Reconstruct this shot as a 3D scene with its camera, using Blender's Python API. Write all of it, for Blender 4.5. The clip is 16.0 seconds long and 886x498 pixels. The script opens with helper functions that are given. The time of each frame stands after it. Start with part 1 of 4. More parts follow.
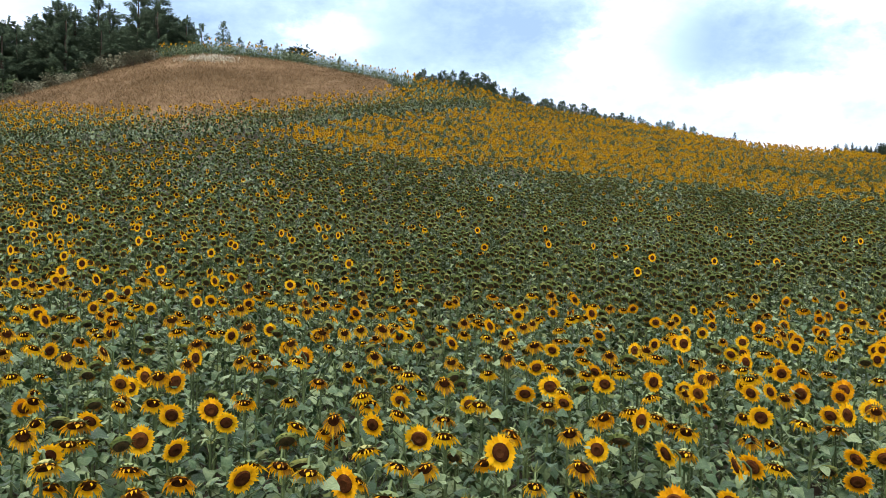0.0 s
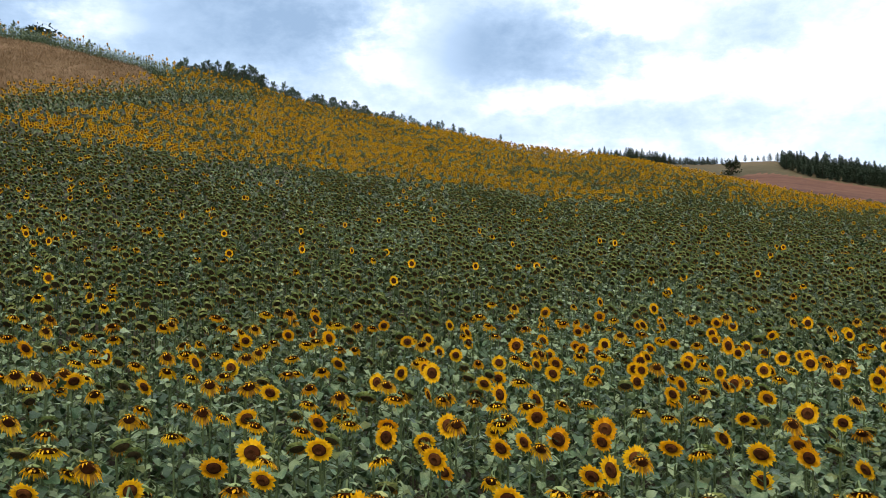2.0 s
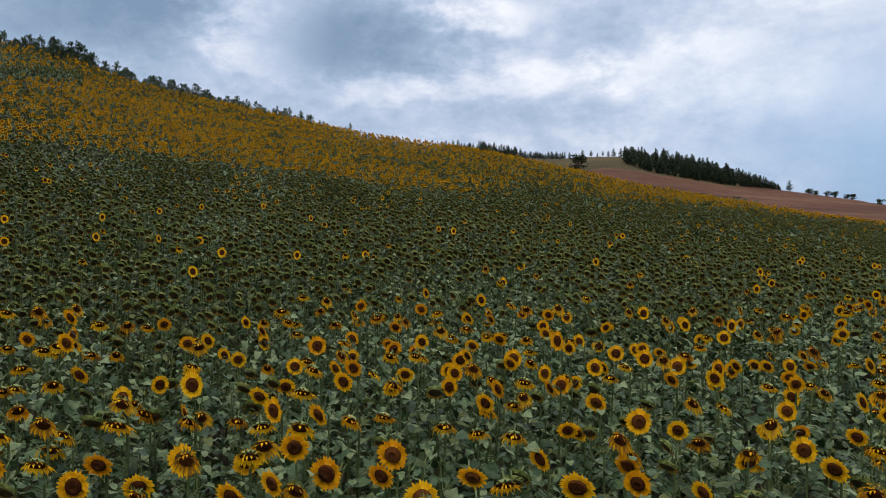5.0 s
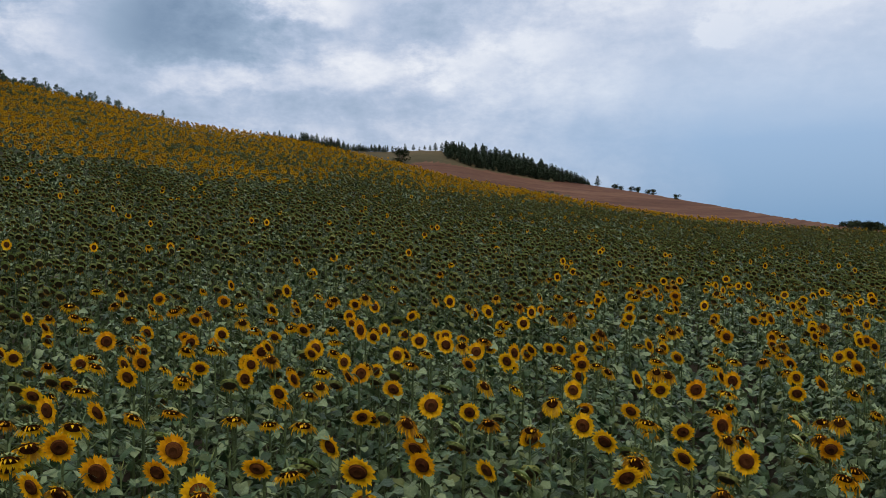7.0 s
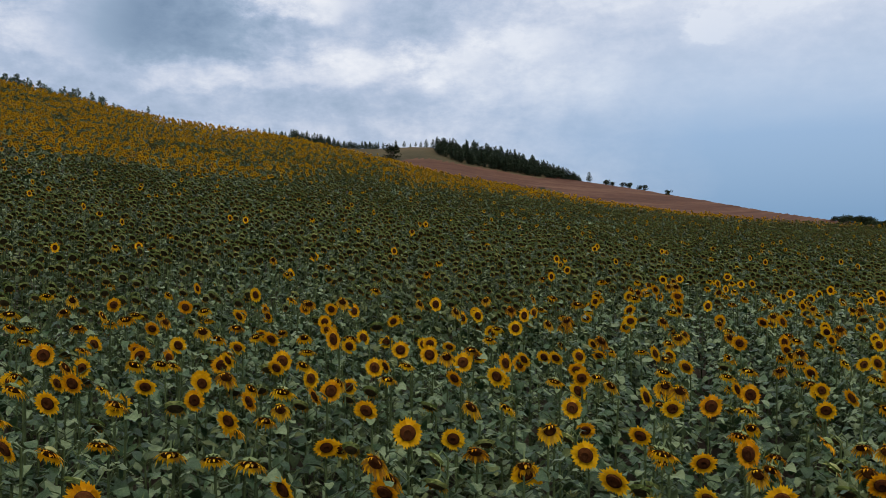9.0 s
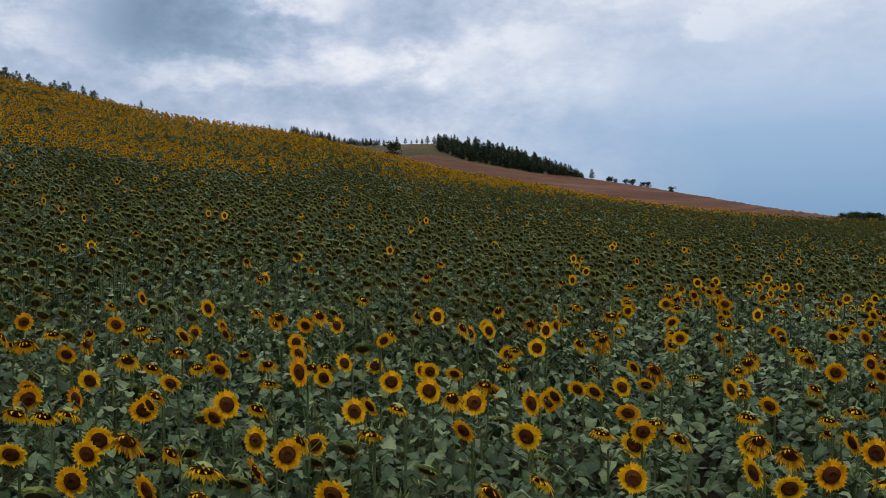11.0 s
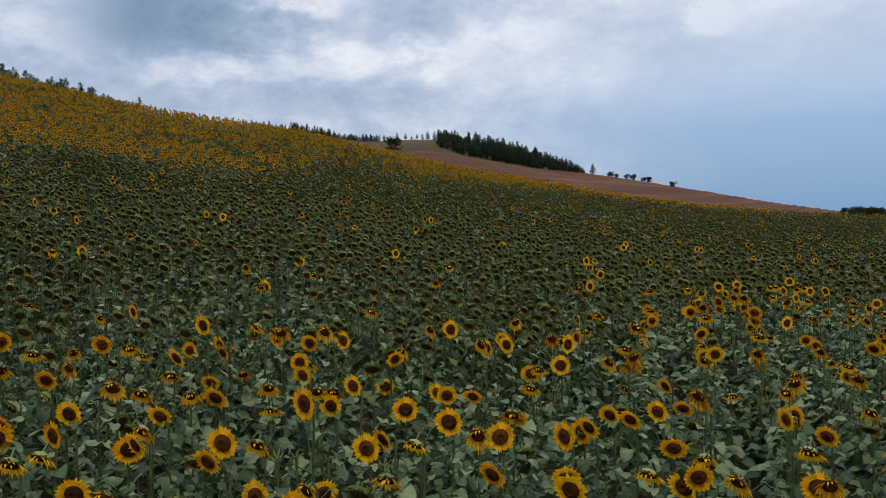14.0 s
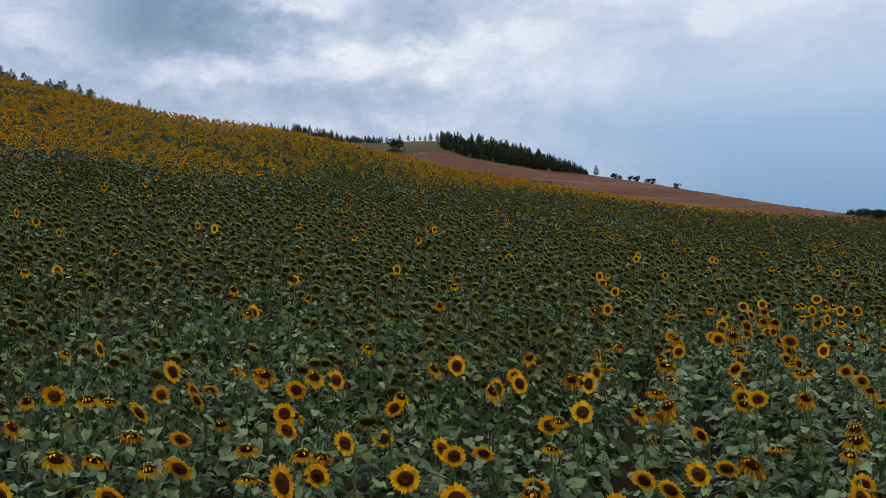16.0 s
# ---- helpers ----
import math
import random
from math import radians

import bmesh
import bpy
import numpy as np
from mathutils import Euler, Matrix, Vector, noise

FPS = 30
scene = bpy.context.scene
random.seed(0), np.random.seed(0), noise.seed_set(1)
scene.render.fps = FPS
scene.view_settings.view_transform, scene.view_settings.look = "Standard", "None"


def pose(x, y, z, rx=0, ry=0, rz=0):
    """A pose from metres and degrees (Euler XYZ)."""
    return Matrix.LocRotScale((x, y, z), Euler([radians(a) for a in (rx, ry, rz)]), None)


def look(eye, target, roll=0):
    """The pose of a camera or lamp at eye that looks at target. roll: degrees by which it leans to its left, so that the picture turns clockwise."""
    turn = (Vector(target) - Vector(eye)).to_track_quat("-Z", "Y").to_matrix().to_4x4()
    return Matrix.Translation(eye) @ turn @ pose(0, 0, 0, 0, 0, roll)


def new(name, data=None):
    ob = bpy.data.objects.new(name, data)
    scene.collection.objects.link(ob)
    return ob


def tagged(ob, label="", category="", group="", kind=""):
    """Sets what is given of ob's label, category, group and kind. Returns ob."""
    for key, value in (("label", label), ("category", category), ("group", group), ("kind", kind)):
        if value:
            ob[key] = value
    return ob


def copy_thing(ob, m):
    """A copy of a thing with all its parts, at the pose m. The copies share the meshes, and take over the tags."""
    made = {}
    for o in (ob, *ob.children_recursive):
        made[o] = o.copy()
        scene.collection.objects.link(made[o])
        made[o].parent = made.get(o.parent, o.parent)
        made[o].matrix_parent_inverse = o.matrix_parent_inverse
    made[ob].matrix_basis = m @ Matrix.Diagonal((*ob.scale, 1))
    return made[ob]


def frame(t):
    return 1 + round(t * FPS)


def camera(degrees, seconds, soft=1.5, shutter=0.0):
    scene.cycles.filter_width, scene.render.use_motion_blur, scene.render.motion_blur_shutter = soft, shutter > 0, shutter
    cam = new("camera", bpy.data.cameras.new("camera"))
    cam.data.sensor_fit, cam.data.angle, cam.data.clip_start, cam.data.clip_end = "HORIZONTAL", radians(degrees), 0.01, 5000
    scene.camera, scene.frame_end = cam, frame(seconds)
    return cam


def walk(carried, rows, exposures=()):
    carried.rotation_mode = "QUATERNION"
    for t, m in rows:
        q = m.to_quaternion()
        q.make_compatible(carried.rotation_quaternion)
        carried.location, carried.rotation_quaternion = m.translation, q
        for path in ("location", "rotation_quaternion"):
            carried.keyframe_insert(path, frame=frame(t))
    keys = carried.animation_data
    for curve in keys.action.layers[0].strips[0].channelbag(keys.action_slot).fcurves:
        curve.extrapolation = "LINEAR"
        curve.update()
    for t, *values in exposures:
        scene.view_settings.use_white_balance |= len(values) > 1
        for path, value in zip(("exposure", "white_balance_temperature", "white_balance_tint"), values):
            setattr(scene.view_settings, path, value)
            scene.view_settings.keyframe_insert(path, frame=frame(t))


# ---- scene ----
cam = camera(55.03, 16.0, soft=0.7)
# seconds, metres, and degrees of yaw, pitch and roll
ROWS = [
    (0, 0.000, -0.000, 3.000, 0.138, 0.149, -0.093),
    (0.5, 0.169, 0.443, 3.063, -0.396, 0.106, -0.081),
    (1, 0.399, 0.938, 3.120, -2.541, 0.065, -0.041),
    (1.5, 0.602, 1.382, 3.148, -3.589, 0.029, 0.106),
    (2, 0.792, 1.815, 3.190, -14.775, -0.050, 0.361),
    (2.5, 0.992, 2.175, 3.222, -19.333, -0.175, 0.512),
    (3, 1.201, 2.541, 3.190, -20.836, -0.268, 0.553),
    (3.2, 1.276, 2.677, 3.170, -21.045, -0.282, 0.484),
    (5.3, 2.057, 3.213, 3.053, -26.370, -0.831, 0.401),
    (5.5, 2.100, 3.192, 3.037, -28.731, -0.841, 0.508),
    (6, 2.152, 3.156, 3.017, -32.347, -1.001, 0.475),
    (6.5, 2.195, 3.084, 3.019, -35.151, -1.135, 0.517),
    (7, 2.198, 3.085, 3.031, -36.222, -1.211, 0.518),
    (7.5, 2.225, 3.079, 3.040, -36.494, -1.337, 0.687),
    (8, 2.340, 3.178, 3.049, -36.681, -1.402, 0.735),
    (8.5, 2.592, 3.463, 3.050, -36.767, -1.423, 0.782),
    (9, 2.911, 3.884, 3.032, -36.778, -1.426, 0.826),
    (9.2, 3.041, 4.089, 3.027, -36.857, -1.415, 0.806),
    (11.3, 4.471, 6.063, 2.997, -36.668, -1.608, 0.929),
    (11.5, 4.560, 6.240, 2.993, -36.664, -1.607, 0.904),
    (12, 4.694, 6.500, 2.970, -36.685, -1.693, 0.966),
    (12.5, 4.682, 6.519, 2.953, -36.702, -1.847, 0.984),
    (13, 4.660, 6.508, 2.976, -36.679, -1.853, 1.108),
    (13.5, 4.637, 6.492, 2.983, -36.692, -1.878, 1.097),
    (14, 4.635, 6.482, 3.128, -36.675, -1.901, 1.104),
    (14.5, 4.623, 6.470, 3.316, -36.676, -1.924, 1.136),
    (15, 4.647, 6.495, 3.338, -36.625, -2.018, 1.187),
    (15.5, 4.934, 6.819, 3.332, -36.531, -1.875, 1.125),
    (16, 5.245, 7.339, 3.362, -36.485, -1.818, 1.109),
]
EXPOSURES = [(0.0, 1.14), (1.5, 1.0), (2.0, 0.74), (2.5, 0.52), (3.0, 0.35), (5.5, -0.02), (7.0, -0.13), (9.0, -0.14), (12.5, -0.14), (16.0, -0.11)]
walk(cam, [(t, pose(x, y, z, 90 + pitch, roll, yaw)) for t, x, y, z, yaw, pitch, roll in ROWS], EXPOSURES)

# ---- sky and sun: a high, broken overcast ----
SUN_EL, SUN_AZ = 58.0, 215.0


class Nodes:
    """Short hand for a node tree."""

    def __init__(self, tree):
        self.t = tree
        self.t.nodes.clear()

    def add(self, kind, **props):
        n = self.t.nodes.new(kind)
        for k, v in props.items():
            setattr(n, k, v)
        return n

    def link(self, a, b):
        self.t.links.new(a, b)

    def put(self, sock, v):
        if hasattr(v, "is_linked"):
            self.link(v, sock)
        else:
            sock.default_value = v

    def math(self, op, a, b=0.0, c=0.0, clamp=False):
        n = self.add("ShaderNodeMath", operation=op, use_clamp=clamp)
        for s, v in zip(n.inputs, (a, b, c)):
            self.put(s, v)
        return n.outputs[0]

    def mix(self, f, a, b):
        n = self.add("ShaderNodeMix", data_type="RGBA")
        self.put(n.inputs[0], f)
        self.put(n.inputs[6], a)
        self.put(n.inputs[7], b)
        return n.outputs[2]

    def noise(self, vec, scale, detail=4.0, rough=0.55, distort=0.0):
        n = self.add("ShaderNodeTexNoise")
        if vec is not None:
            self.link(vec, n.inputs["Vector"])
        n.inputs["Scale"].default_value, n.inputs["Detail"].default_value = scale, detail
        n.inputs["Roughness"].default_value, n.inputs["Distortion"].default_value = rough, distort
        return n.outputs["Fac"]

    def ramp(self, f, stops):
        n = self.add("ShaderNodeValToRGB")
        el = n.color_ramp.elements
        while len(el) < len(stops):
            el.new(0.5)
        for e, (p, c) in zip(el, stops):
            e.position, e.color = p, c if len(c) == 4 else (*c, 1)
        self.put(n.inputs[0], f)
        return n.outputs[0]


world = bpy.data.worlds.new("overcast_sky")
scene.world = world
world.use_nodes = True
W = Nodes(world.node_tree)
sky = W.add("ShaderNodeTexSky", sky_type="NISHITA", sun_disc=False, sun_elevation=radians(SUN_EL), sun_rotation=radians(SUN_AZ), dust_density=3.0)
gen = W.add("ShaderNodeTexCoord").outputs["Generated"]
sep = W.add("ShaderNodeSeparateXYZ")
W.link(gen, sep.inputs[0])
AZ = W.math("MULTIPLY", W.math("ARCTAN2", sep.outputs[0], sep.outputs[1]), 57.2958)
EL = W.math("MULTIPLY", W.math("ARCSINE", sep.outputs[2]), 57.2958)
flat = W.add("ShaderNodeCombineXYZ")
W.link(W.math("MULTIPLY", AZ, 0.1), flat.inputs[0])
W.link(W.math("MULTIPLY", EL, 0.17), flat.inputs[1])
billow = W.noise(flat.outputs[0], 1.5, 10, 0.6, 0.1)
curl = W.noise(flat.outputs[0], 3.2, 9, 0.62, 0.2)
wisp = W.noise(flat.outputs[0], 0.6, 6, 0.55, 0.25)
# cloud masses: bearing, height, half-widths (degrees), and brighter (+) or greyer (-)
CLOUDS = [
    (-1, 12, 21.0, 7.0, -0.27), (30, 12, 7.0, 3.0, 0.1), (3.2, 15.0, 6.5, 2.4, -0.42), (20.6, 13.0, 6.2, 2.1, -0.46), (12.3, 13.4, 3.2, 2.2, 0.3), (10.5, 9.8, 6.0, 1.5, 0.1), (-7.5, 14.0, 2.6, 1.1, 0.36),
    (-14, 14.5, 6.0, 2.4, -0.34), (-4, 12.2, 4.0, 1.2, -0.1), (27.5, 14.6, 3.0, 1.1, 0.36), (23, 9.9, 7.0, 0.8, 0.2), (30, 8.2, 8.0, 1.2, -0.14), (37, 10.9, 2.4, 1.2, 0.32), (42, 12, 2.6, 1.0, 0.3),
    (33, 13.6, 3.5, 1.6, -0.2), (31, 11.0, 2.4, 0.8, 0.12), (54.5, 12.5, 1.5, 0.7, 0.4), (61, 14.8, 6.0, 2.0, 0.3), (47.5, 14.5, 5.0, 2.0, 0.2), (-22, 15, 5.0, 2.5, -0.2), (45, 9.2, 5.0, 1.4, 0.12),
]
puff = W.noise(flat.outputs[0], 6.5, 12, 0.66, 0.15)
total = W.math("ADD", W.math("MULTIPLY", W.math("SUBTRACT", billow, 0.5), 0.95), W.math("MULTIPLY_ADD", W.math("SUBTRACT", puff, 0.5), 0.46, 0.54))
waz = W.math("MULTIPLY_ADD", W.math("SUBTRACT", billow, 0.5), 4.5, W.math("MULTIPLY_ADD", W.math("SUBTRACT", puff, 0.5), 3.0, AZ))
wel = W.math("MULTIPLY_ADD", W.math("SUBTRACT", curl, 0.5), 3.0, W.math("MULTIPLY_ADD", W.math("SUBTRACT", wisp, 0.5), 1.2, EL))
for a, e, sa, se, amount in CLOUDS:
    dx = W.math("MULTIPLY", W.math("SUBTRACT", waz, a), 1 / sa)
    dy = W.math("MULTIPLY", W.math("SUBTRACT", wel, e), 1 / se)
    d2 = W.math("MULTIPLY_ADD", dx, dx, W.math("MULTIPLY", dy, dy))
    total = W.math("MULTIPLY_ADD", W.math("EXPONENT", W.math("MULTIPLY", W.math("POWER", d2, 1.7), -0.6)), amount, total)
cloud = W.ramp(W.math("MULTIPLY_ADD", total, 0.8, 0.16), [(0.0, (0.22, 0.32, 0.47)), (0.3, (0.34, 0.455, 0.62)), (0.5, (0.49, 0.59, 0.77)), (0.64, (0.66, 0.73, 0.88)), (0.86, (0.95, 0.98, 1.05))])
# clear haze low on the right-hand side of the hill
haze = W.ramp(W.math("MULTIPLY", EL, 1 / 20), [(0.0, (0.26, 0.45, 0.71)), (0.28, (0.37, 0.55, 0.82)), (0.45, (0.56, 0.70, 0.92)), (0.7, (0.76, 0.84, 1.0))])
right = W.math("MULTIPLY", W.math("SUBTRACT", W.math("MULTIPLY_ADD", wisp, 14, AZ), 40), 1 / 22, clamp=True)
low = W.math("SUBTRACT", 1.0, W.math("MULTIPLY", W.math("SUBTRACT", wel, 6), 1 / 14, clamp=True))
veil = W.math("MULTIPLY", right, low, clamp=True)
sky_dim = W.add("ShaderNodeVectorMath", operation="SCALE")
W.link(sky.outputs[0], sky_dim.inputs[0])
sky_dim.inputs["Scale"].default_value = 0.1
clear = W.mix(0.15, haze, sky_dim.outputs[0])
both = W.mix(veil, W.mix(0.06, cloud, sky_dim.outputs[0]), clear)
bg = W.add("ShaderNodeBackground")
# an overcast sky is brightest and whitest overhead
over = W.math("MULTIPLY", W.math("SUBTRACT", EL, 18), 1 / 40, clamp=True)
W.link(W.mix(W.math("MULTIPLY", over, 0.8), both, (0.60, 0.575, 0.53, 1)), bg.inputs[0])
W.link(W.math("MULTIPLY_ADD", over, 1.2, 1.0), bg.inputs[1])
W.link(bg.outputs[0], W.add("ShaderNodeOutputWorld").inputs[0])

sun = new("sun", bpy.data.lights.new("sun", "SUN"))
sun.data.energy, sun.data.angle, sun.data.color = 1.25, radians(16), (1.0, 0.95, 0.87)
sa, se = radians(SUN_AZ), radians(SUN_EL)
sun.matrix_world = look((0, 0, 60), (-60 * math.sin(sa) * math.cos(se), -60 * math.cos(sa) * math.cos(se), 60 - 60 * math.sin(se)))

# ---- materials ----


def material(name, stops, rough=0.6, spec=0.3, bump=0.0, scale=8.0, per_piece=0.35, fine=None, coords="Object", streak=None, translucent=0.0):
    """A surface whose colour runs through stops by a mix of coarse and fine noise and of each piece's own chance."""
    m = bpy.data.materials.new(name)
    m.use_nodes = True
    N = Nodes(m.node_tree)
    co = N.add("ShaderNodeTexCoord").outputs[coords]
    if streak:
        mp = N.add("ShaderNodeMapping")
        mp.inputs["Scale"].default_value = streak
        N.link(co, mp.inputs[0])
        co = mp.outputs[0]
    coarse = N.noise(co, scale, 4, 0.6)
    small = N.noise(co, fine or scale * 9, 3, 0.65)
    own = N.math("FRACT", N.math("ADD", N.add("ShaderNodeObjectInfo").outputs["Random"], N.add("ShaderNodeNewGeometry").outputs["Random Per Island"]))
    f = N.math("MULTIPLY_ADD", N.math("SUBTRACT", coarse, 0.5), 1.3, 0.5)
    f = N.math("MULTIPLY_ADD", N.math("SUBTRACT", small, 0.5), 0.6, f)
    f = N.math("MULTIPLY_ADD", N.math("SUBTRACT", own, 0.5), 2 * per_piece, f, clamp=True)
    col = N.ramp(f, stops)
    b = N.add("ShaderNodeBsdfPrincipled")
    N.link(col, b.inputs["Base Color"])
    b.inputs["Roughness"].default_value, b.inputs["Specular IOR Level"].default_value = rough, spec
    if bump:
        bp = N.add("ShaderNodeBump")
        bp.inputs["Strength"].default_value, bp.inputs["Distance"].default_value = bump, 0.02
        N.link(small, bp.inputs["Height"])
        N.link(bp.outputs[0], b.inputs["Normal"])
    out = b.outputs[0]
    if translucent:
        tr = N.add("ShaderNodeBsdfTranslucent")
        N.link(col, tr.inputs[0])
        ms = N.add("ShaderNodeMixShader")
        ms.inputs[0].default_value = translucent
        N.link(out, ms.inputs[1])
        N.link(tr.outputs[0], ms.inputs[2])
        out = ms.outputs[0]
    N.link(out, N.add("ShaderNodeOutputMaterial").inputs[0])
    return m


LEAF = material("sunflower_leaf", [(0.05, (0.015, 0.037, 0.012)), (0.5, (0.047, 0.087, 0.033)), (0.95, (0.155, 0.20, 0.092))], 0.42, 0.3, 0.5, 9.0, 0.55, 60.0, translucent=0.1)
OLD_FAR_LEAF = material("ageing_and_far_leaf", [(0.05, (0.015, 0.03, 0.008)), (0.5, (0.036, 0.056, 0.016)), (0.95, (0.10, 0.116, 0.037))], 0.5, 0.18, 0.4, 9.0, 0.55, 60.0, translucent=0.1)
STEM = material("green_stem", [(0.1, (0.045, 0.065, 0.022)), (0.9, (0.095, 0.125, 0.045))], 0.6, 0.2, 0.2, 12.0)
PETAL = material("yellow_petal", [(0.0, (0.68, 0.27, 0.004)), (0.4, (0.83, 0.425, 0.006)), (1.0, (0.87, 0.51, 0.01))], 0.55, 0.12, 0.0, 14.0, 0.4, translucent=0.38)
DISC = material("seed_disc", [(0.1, (0.035, 0.011, 0.004)), (0.6, (0.08, 0.025, 0.008)), (1.0, (0.15, 0.055, 0.014))], 0.9, 0.04, 0.6, 30.0, 0.3, 160.0)
DARKDISC = material("ripe_disc", [(0.1, (0.03, 0.021, 0.009)), (0.6, (0.07, 0.046, 0.017)), (1.0, (0.125, 0.076, 0.026))], 0.85, 0.15, 0.6, 30.0, 0.3, 160.0)
EYE = material("disc_middle", [(0.1, (0.03, 0.010, 0.004)), (0.9, (0.085, 0.03, 0.009))], 0.9, 0.04, 0.5, 30.0, 0.3, 160.0)
PALEBRACT = material("pale_bract", [(0.1, (0.10, 0.13, 0.032)), (0.6, (0.19, 0.22, 0.065)), (1.0, (0.31, 0.30, 0.095))], 0.65, 0.15, 0.0, 10.0, 0.45)
BRACT = material("green_bract", [(0.1, (0.08, 0.11, 0.035)), (0.6, (0.15, 0.19, 0.06)), (1.0, (0.25, 0.24, 0.08))], 0.6, 0.25, 0.2, 10.0, 0.45)
DRYPETAL = material("withered_petal", [(0.05, (0.26, 0.11, 0.015)), (0.5, (0.48, 0.22, 0.02)), (1.0, (0.7, 0.38, 0.03))], 0.7, 0.15, 0.0, 12.0, 0.45, translucent=0.2)
SOIL = material("field_soil", [(0.1, (0.022, 0.018, 0.012)), (0.9, (0.055, 0.043, 0.03))], 0.95, 0.1, 0.6, 0.6, 0.0, 7.0)
DRYLAND = material("dry_grass_ground", [(0.15, (0.06, 0.042, 0.02)), (0.5, (0.115, 0.072, 0.038)), (0.85, (0.19, 0.125, 0.072))], 0.95, 0.05, 0.4, 0.1, 0.0, 1.6)
SCRUB = material("scrub_leaf", [(0.05, (0.075, 0.075, 0.045)), (0.5, (0.125, 0.12, 0.075)), (0.95, (0.20, 0.185, 0.12))], 0.8, 0.12, 0.0, 0.7, 0.4, 6.0)
PLOUGH = material("ploughed_earth", [(0.2, (0.046, 0.02, 0.012)), (0.5, (0.086, 0.039, 0.023)), (0.8, (0.145, 0.076, 0.047))], 0.95, 0.1, 0.5, 0.02, 0.0, 0.3, streak=(1.0, 6.0, 1.0))
MEADOW = material("rough_meadow", [(0.1, (0.036, 0.032, 0.014)), (0.5, (0.066, 0.052, 0.025)), (0.9, (0.105, 0.076, 0.04))], 0.95, 0.1, 0.5, 0.03, 0.0, 0.5)
GRASS = material("dry_grass_blade", [(0.05, (0.095, 0.062, 0.031)), (0.5, (0.175, 0.115, 0.063)), (0.95, (0.31, 0.225, 0.135))], 0.85, 0.05, 0.0, 0.1, 0.3, 2.0, translucent=0.45)
PALEGRASS = material("pale_seed_head", [(0.05, (0.42, 0.37, 0.27)), (0.95, (0.66, 0.62, 0.5))], 0.8, 0.15, 0.0, 0.5, 0.4)
# dark and light copies of one needle: far trees dark, hill woods lightened
DARKNEEDLE = material("dark_needle", [(0.05, (0.035, 0.056, 0.038)), (0.5, (0.068, 0.098, 0.062)), (0.95, (0.12, 0.15, 0.09))], 0.75, 0.12, 0.0, 0.5, 0.4, 6.0, translucent=0.2)
NEEDLE = material("pine_needle", [(0.05, (0.065, 0.098, 0.066)), (0.5, (0.115, 0.16, 0.105)), (0.95, (0.18, 0.23, 0.15))], 0.75, 0.12, 0.0, 0.5, 0.4, 6.0, translucent=0.45)
BUSHLEAF = material("bush_leaf", [(0.05, (0.014, 0.022, 0.010)), (0.5, (0.026, 0.038, 0.017)), (0.95, (0.05, 0.066, 0.028))], 0.8, 0.08, 0.0, 0.7, 0.4, 6.0)
BARK = material("bark", [(0.1, (0.04, 0.03, 0.022)), (0.9, (0.12, 0.09, 0.065))], 0.9, 0.1, 0.6, 3.0, 0.2)
POST = material("weathered_post", [(0.1, (0.17, 0.15, 0.125)), (0.9, (0.30, 0.28, 0.24))], 0.85, 0.2, 0.4, 4.0, 0.2)

# ---- the lie of the land, as bearings (degrees clockwise from +y) and ranges from the start ----
EYE_Z = 3.0
BEAR = [-180, -100, -60, -40] + list(range(-30, 70, 3)) + [80, 120, 180]
CREST_EL = [0, 1, 3.5, 6.2, 8.66, 9.73, 10.83, 12.02, 13.03, 13.36, 13.19, 12.92, 12.38, 11.81, 11.14, 10.64, 9.57, 9.09, 8.55, 7.91, 7.29, 6.72, 6.32, 5.92, 5.21, 4.52, 3.71, 3.09, 2.49, 1.9, 1.32, 0.88, 0.52, 0.25, 0.09, -0.18, -0.45, -0.72, -0.9, -0.6, 0]
CREST_R = [85.0] * 14 + [85.3, 86.1, 87.3, 88.2, 88.7, 89.0, 89.7, 90.7, 91.7, 91.3, 88.8, 86.6] + [85.3] * 15
BOW = list(np.interp(BEAR, [-30, 10, 27, 60], [1.55, 1.5, 1.31, 1.25]))
RIDGE_EL = list(np.interp(BEAR, [-180, -40, -18, 0, 12, 21, 24, 27, 30, 32, 33.7, 35.2, 36.3, 37.5, 39.7, 42.6, 45.6, 48.5, 52, 55.4, 58.7, 61, 65, 80, 180], [-2, 5, 10, 9, 7, 6.0, 5.9, 5.75, 5.34, 5.2, 5.35, 5.55, 5.5, 5.1, 4.4, 3.6, 2.96, 2.53, 1.86, 1.14, 0.51, 0.15, -0.4, -1.4, -2]))
RIDGE_R = list(np.interp(BEAR, [-180, 0, 27, 54, 58.7, 62, 66, 80, 180], [250, 260, 305, 305, 250, 165, 155, 150, 250]))
PLANT = 1.5


def smooth_table(values):
    """The table on a one-degree grid, softened."""
    grid = np.interp(np.arange(-180, 181), BEAR, values)
    k = np.exp(-0.5 * (np.arange(-6, 7) / 1.2) ** 2)
    return np.convolve(np.pad(grid, 6, mode="wrap"), k / k.sum(), "valid")


T_EL, T_R, T_BOW, T_REL, T_RR = [smooth_table(v) for v in (CREST_EL, CREST_R, BOW, RIDGE_EL, RIDGE_R)]
GRID = np.arange(-180, 181)


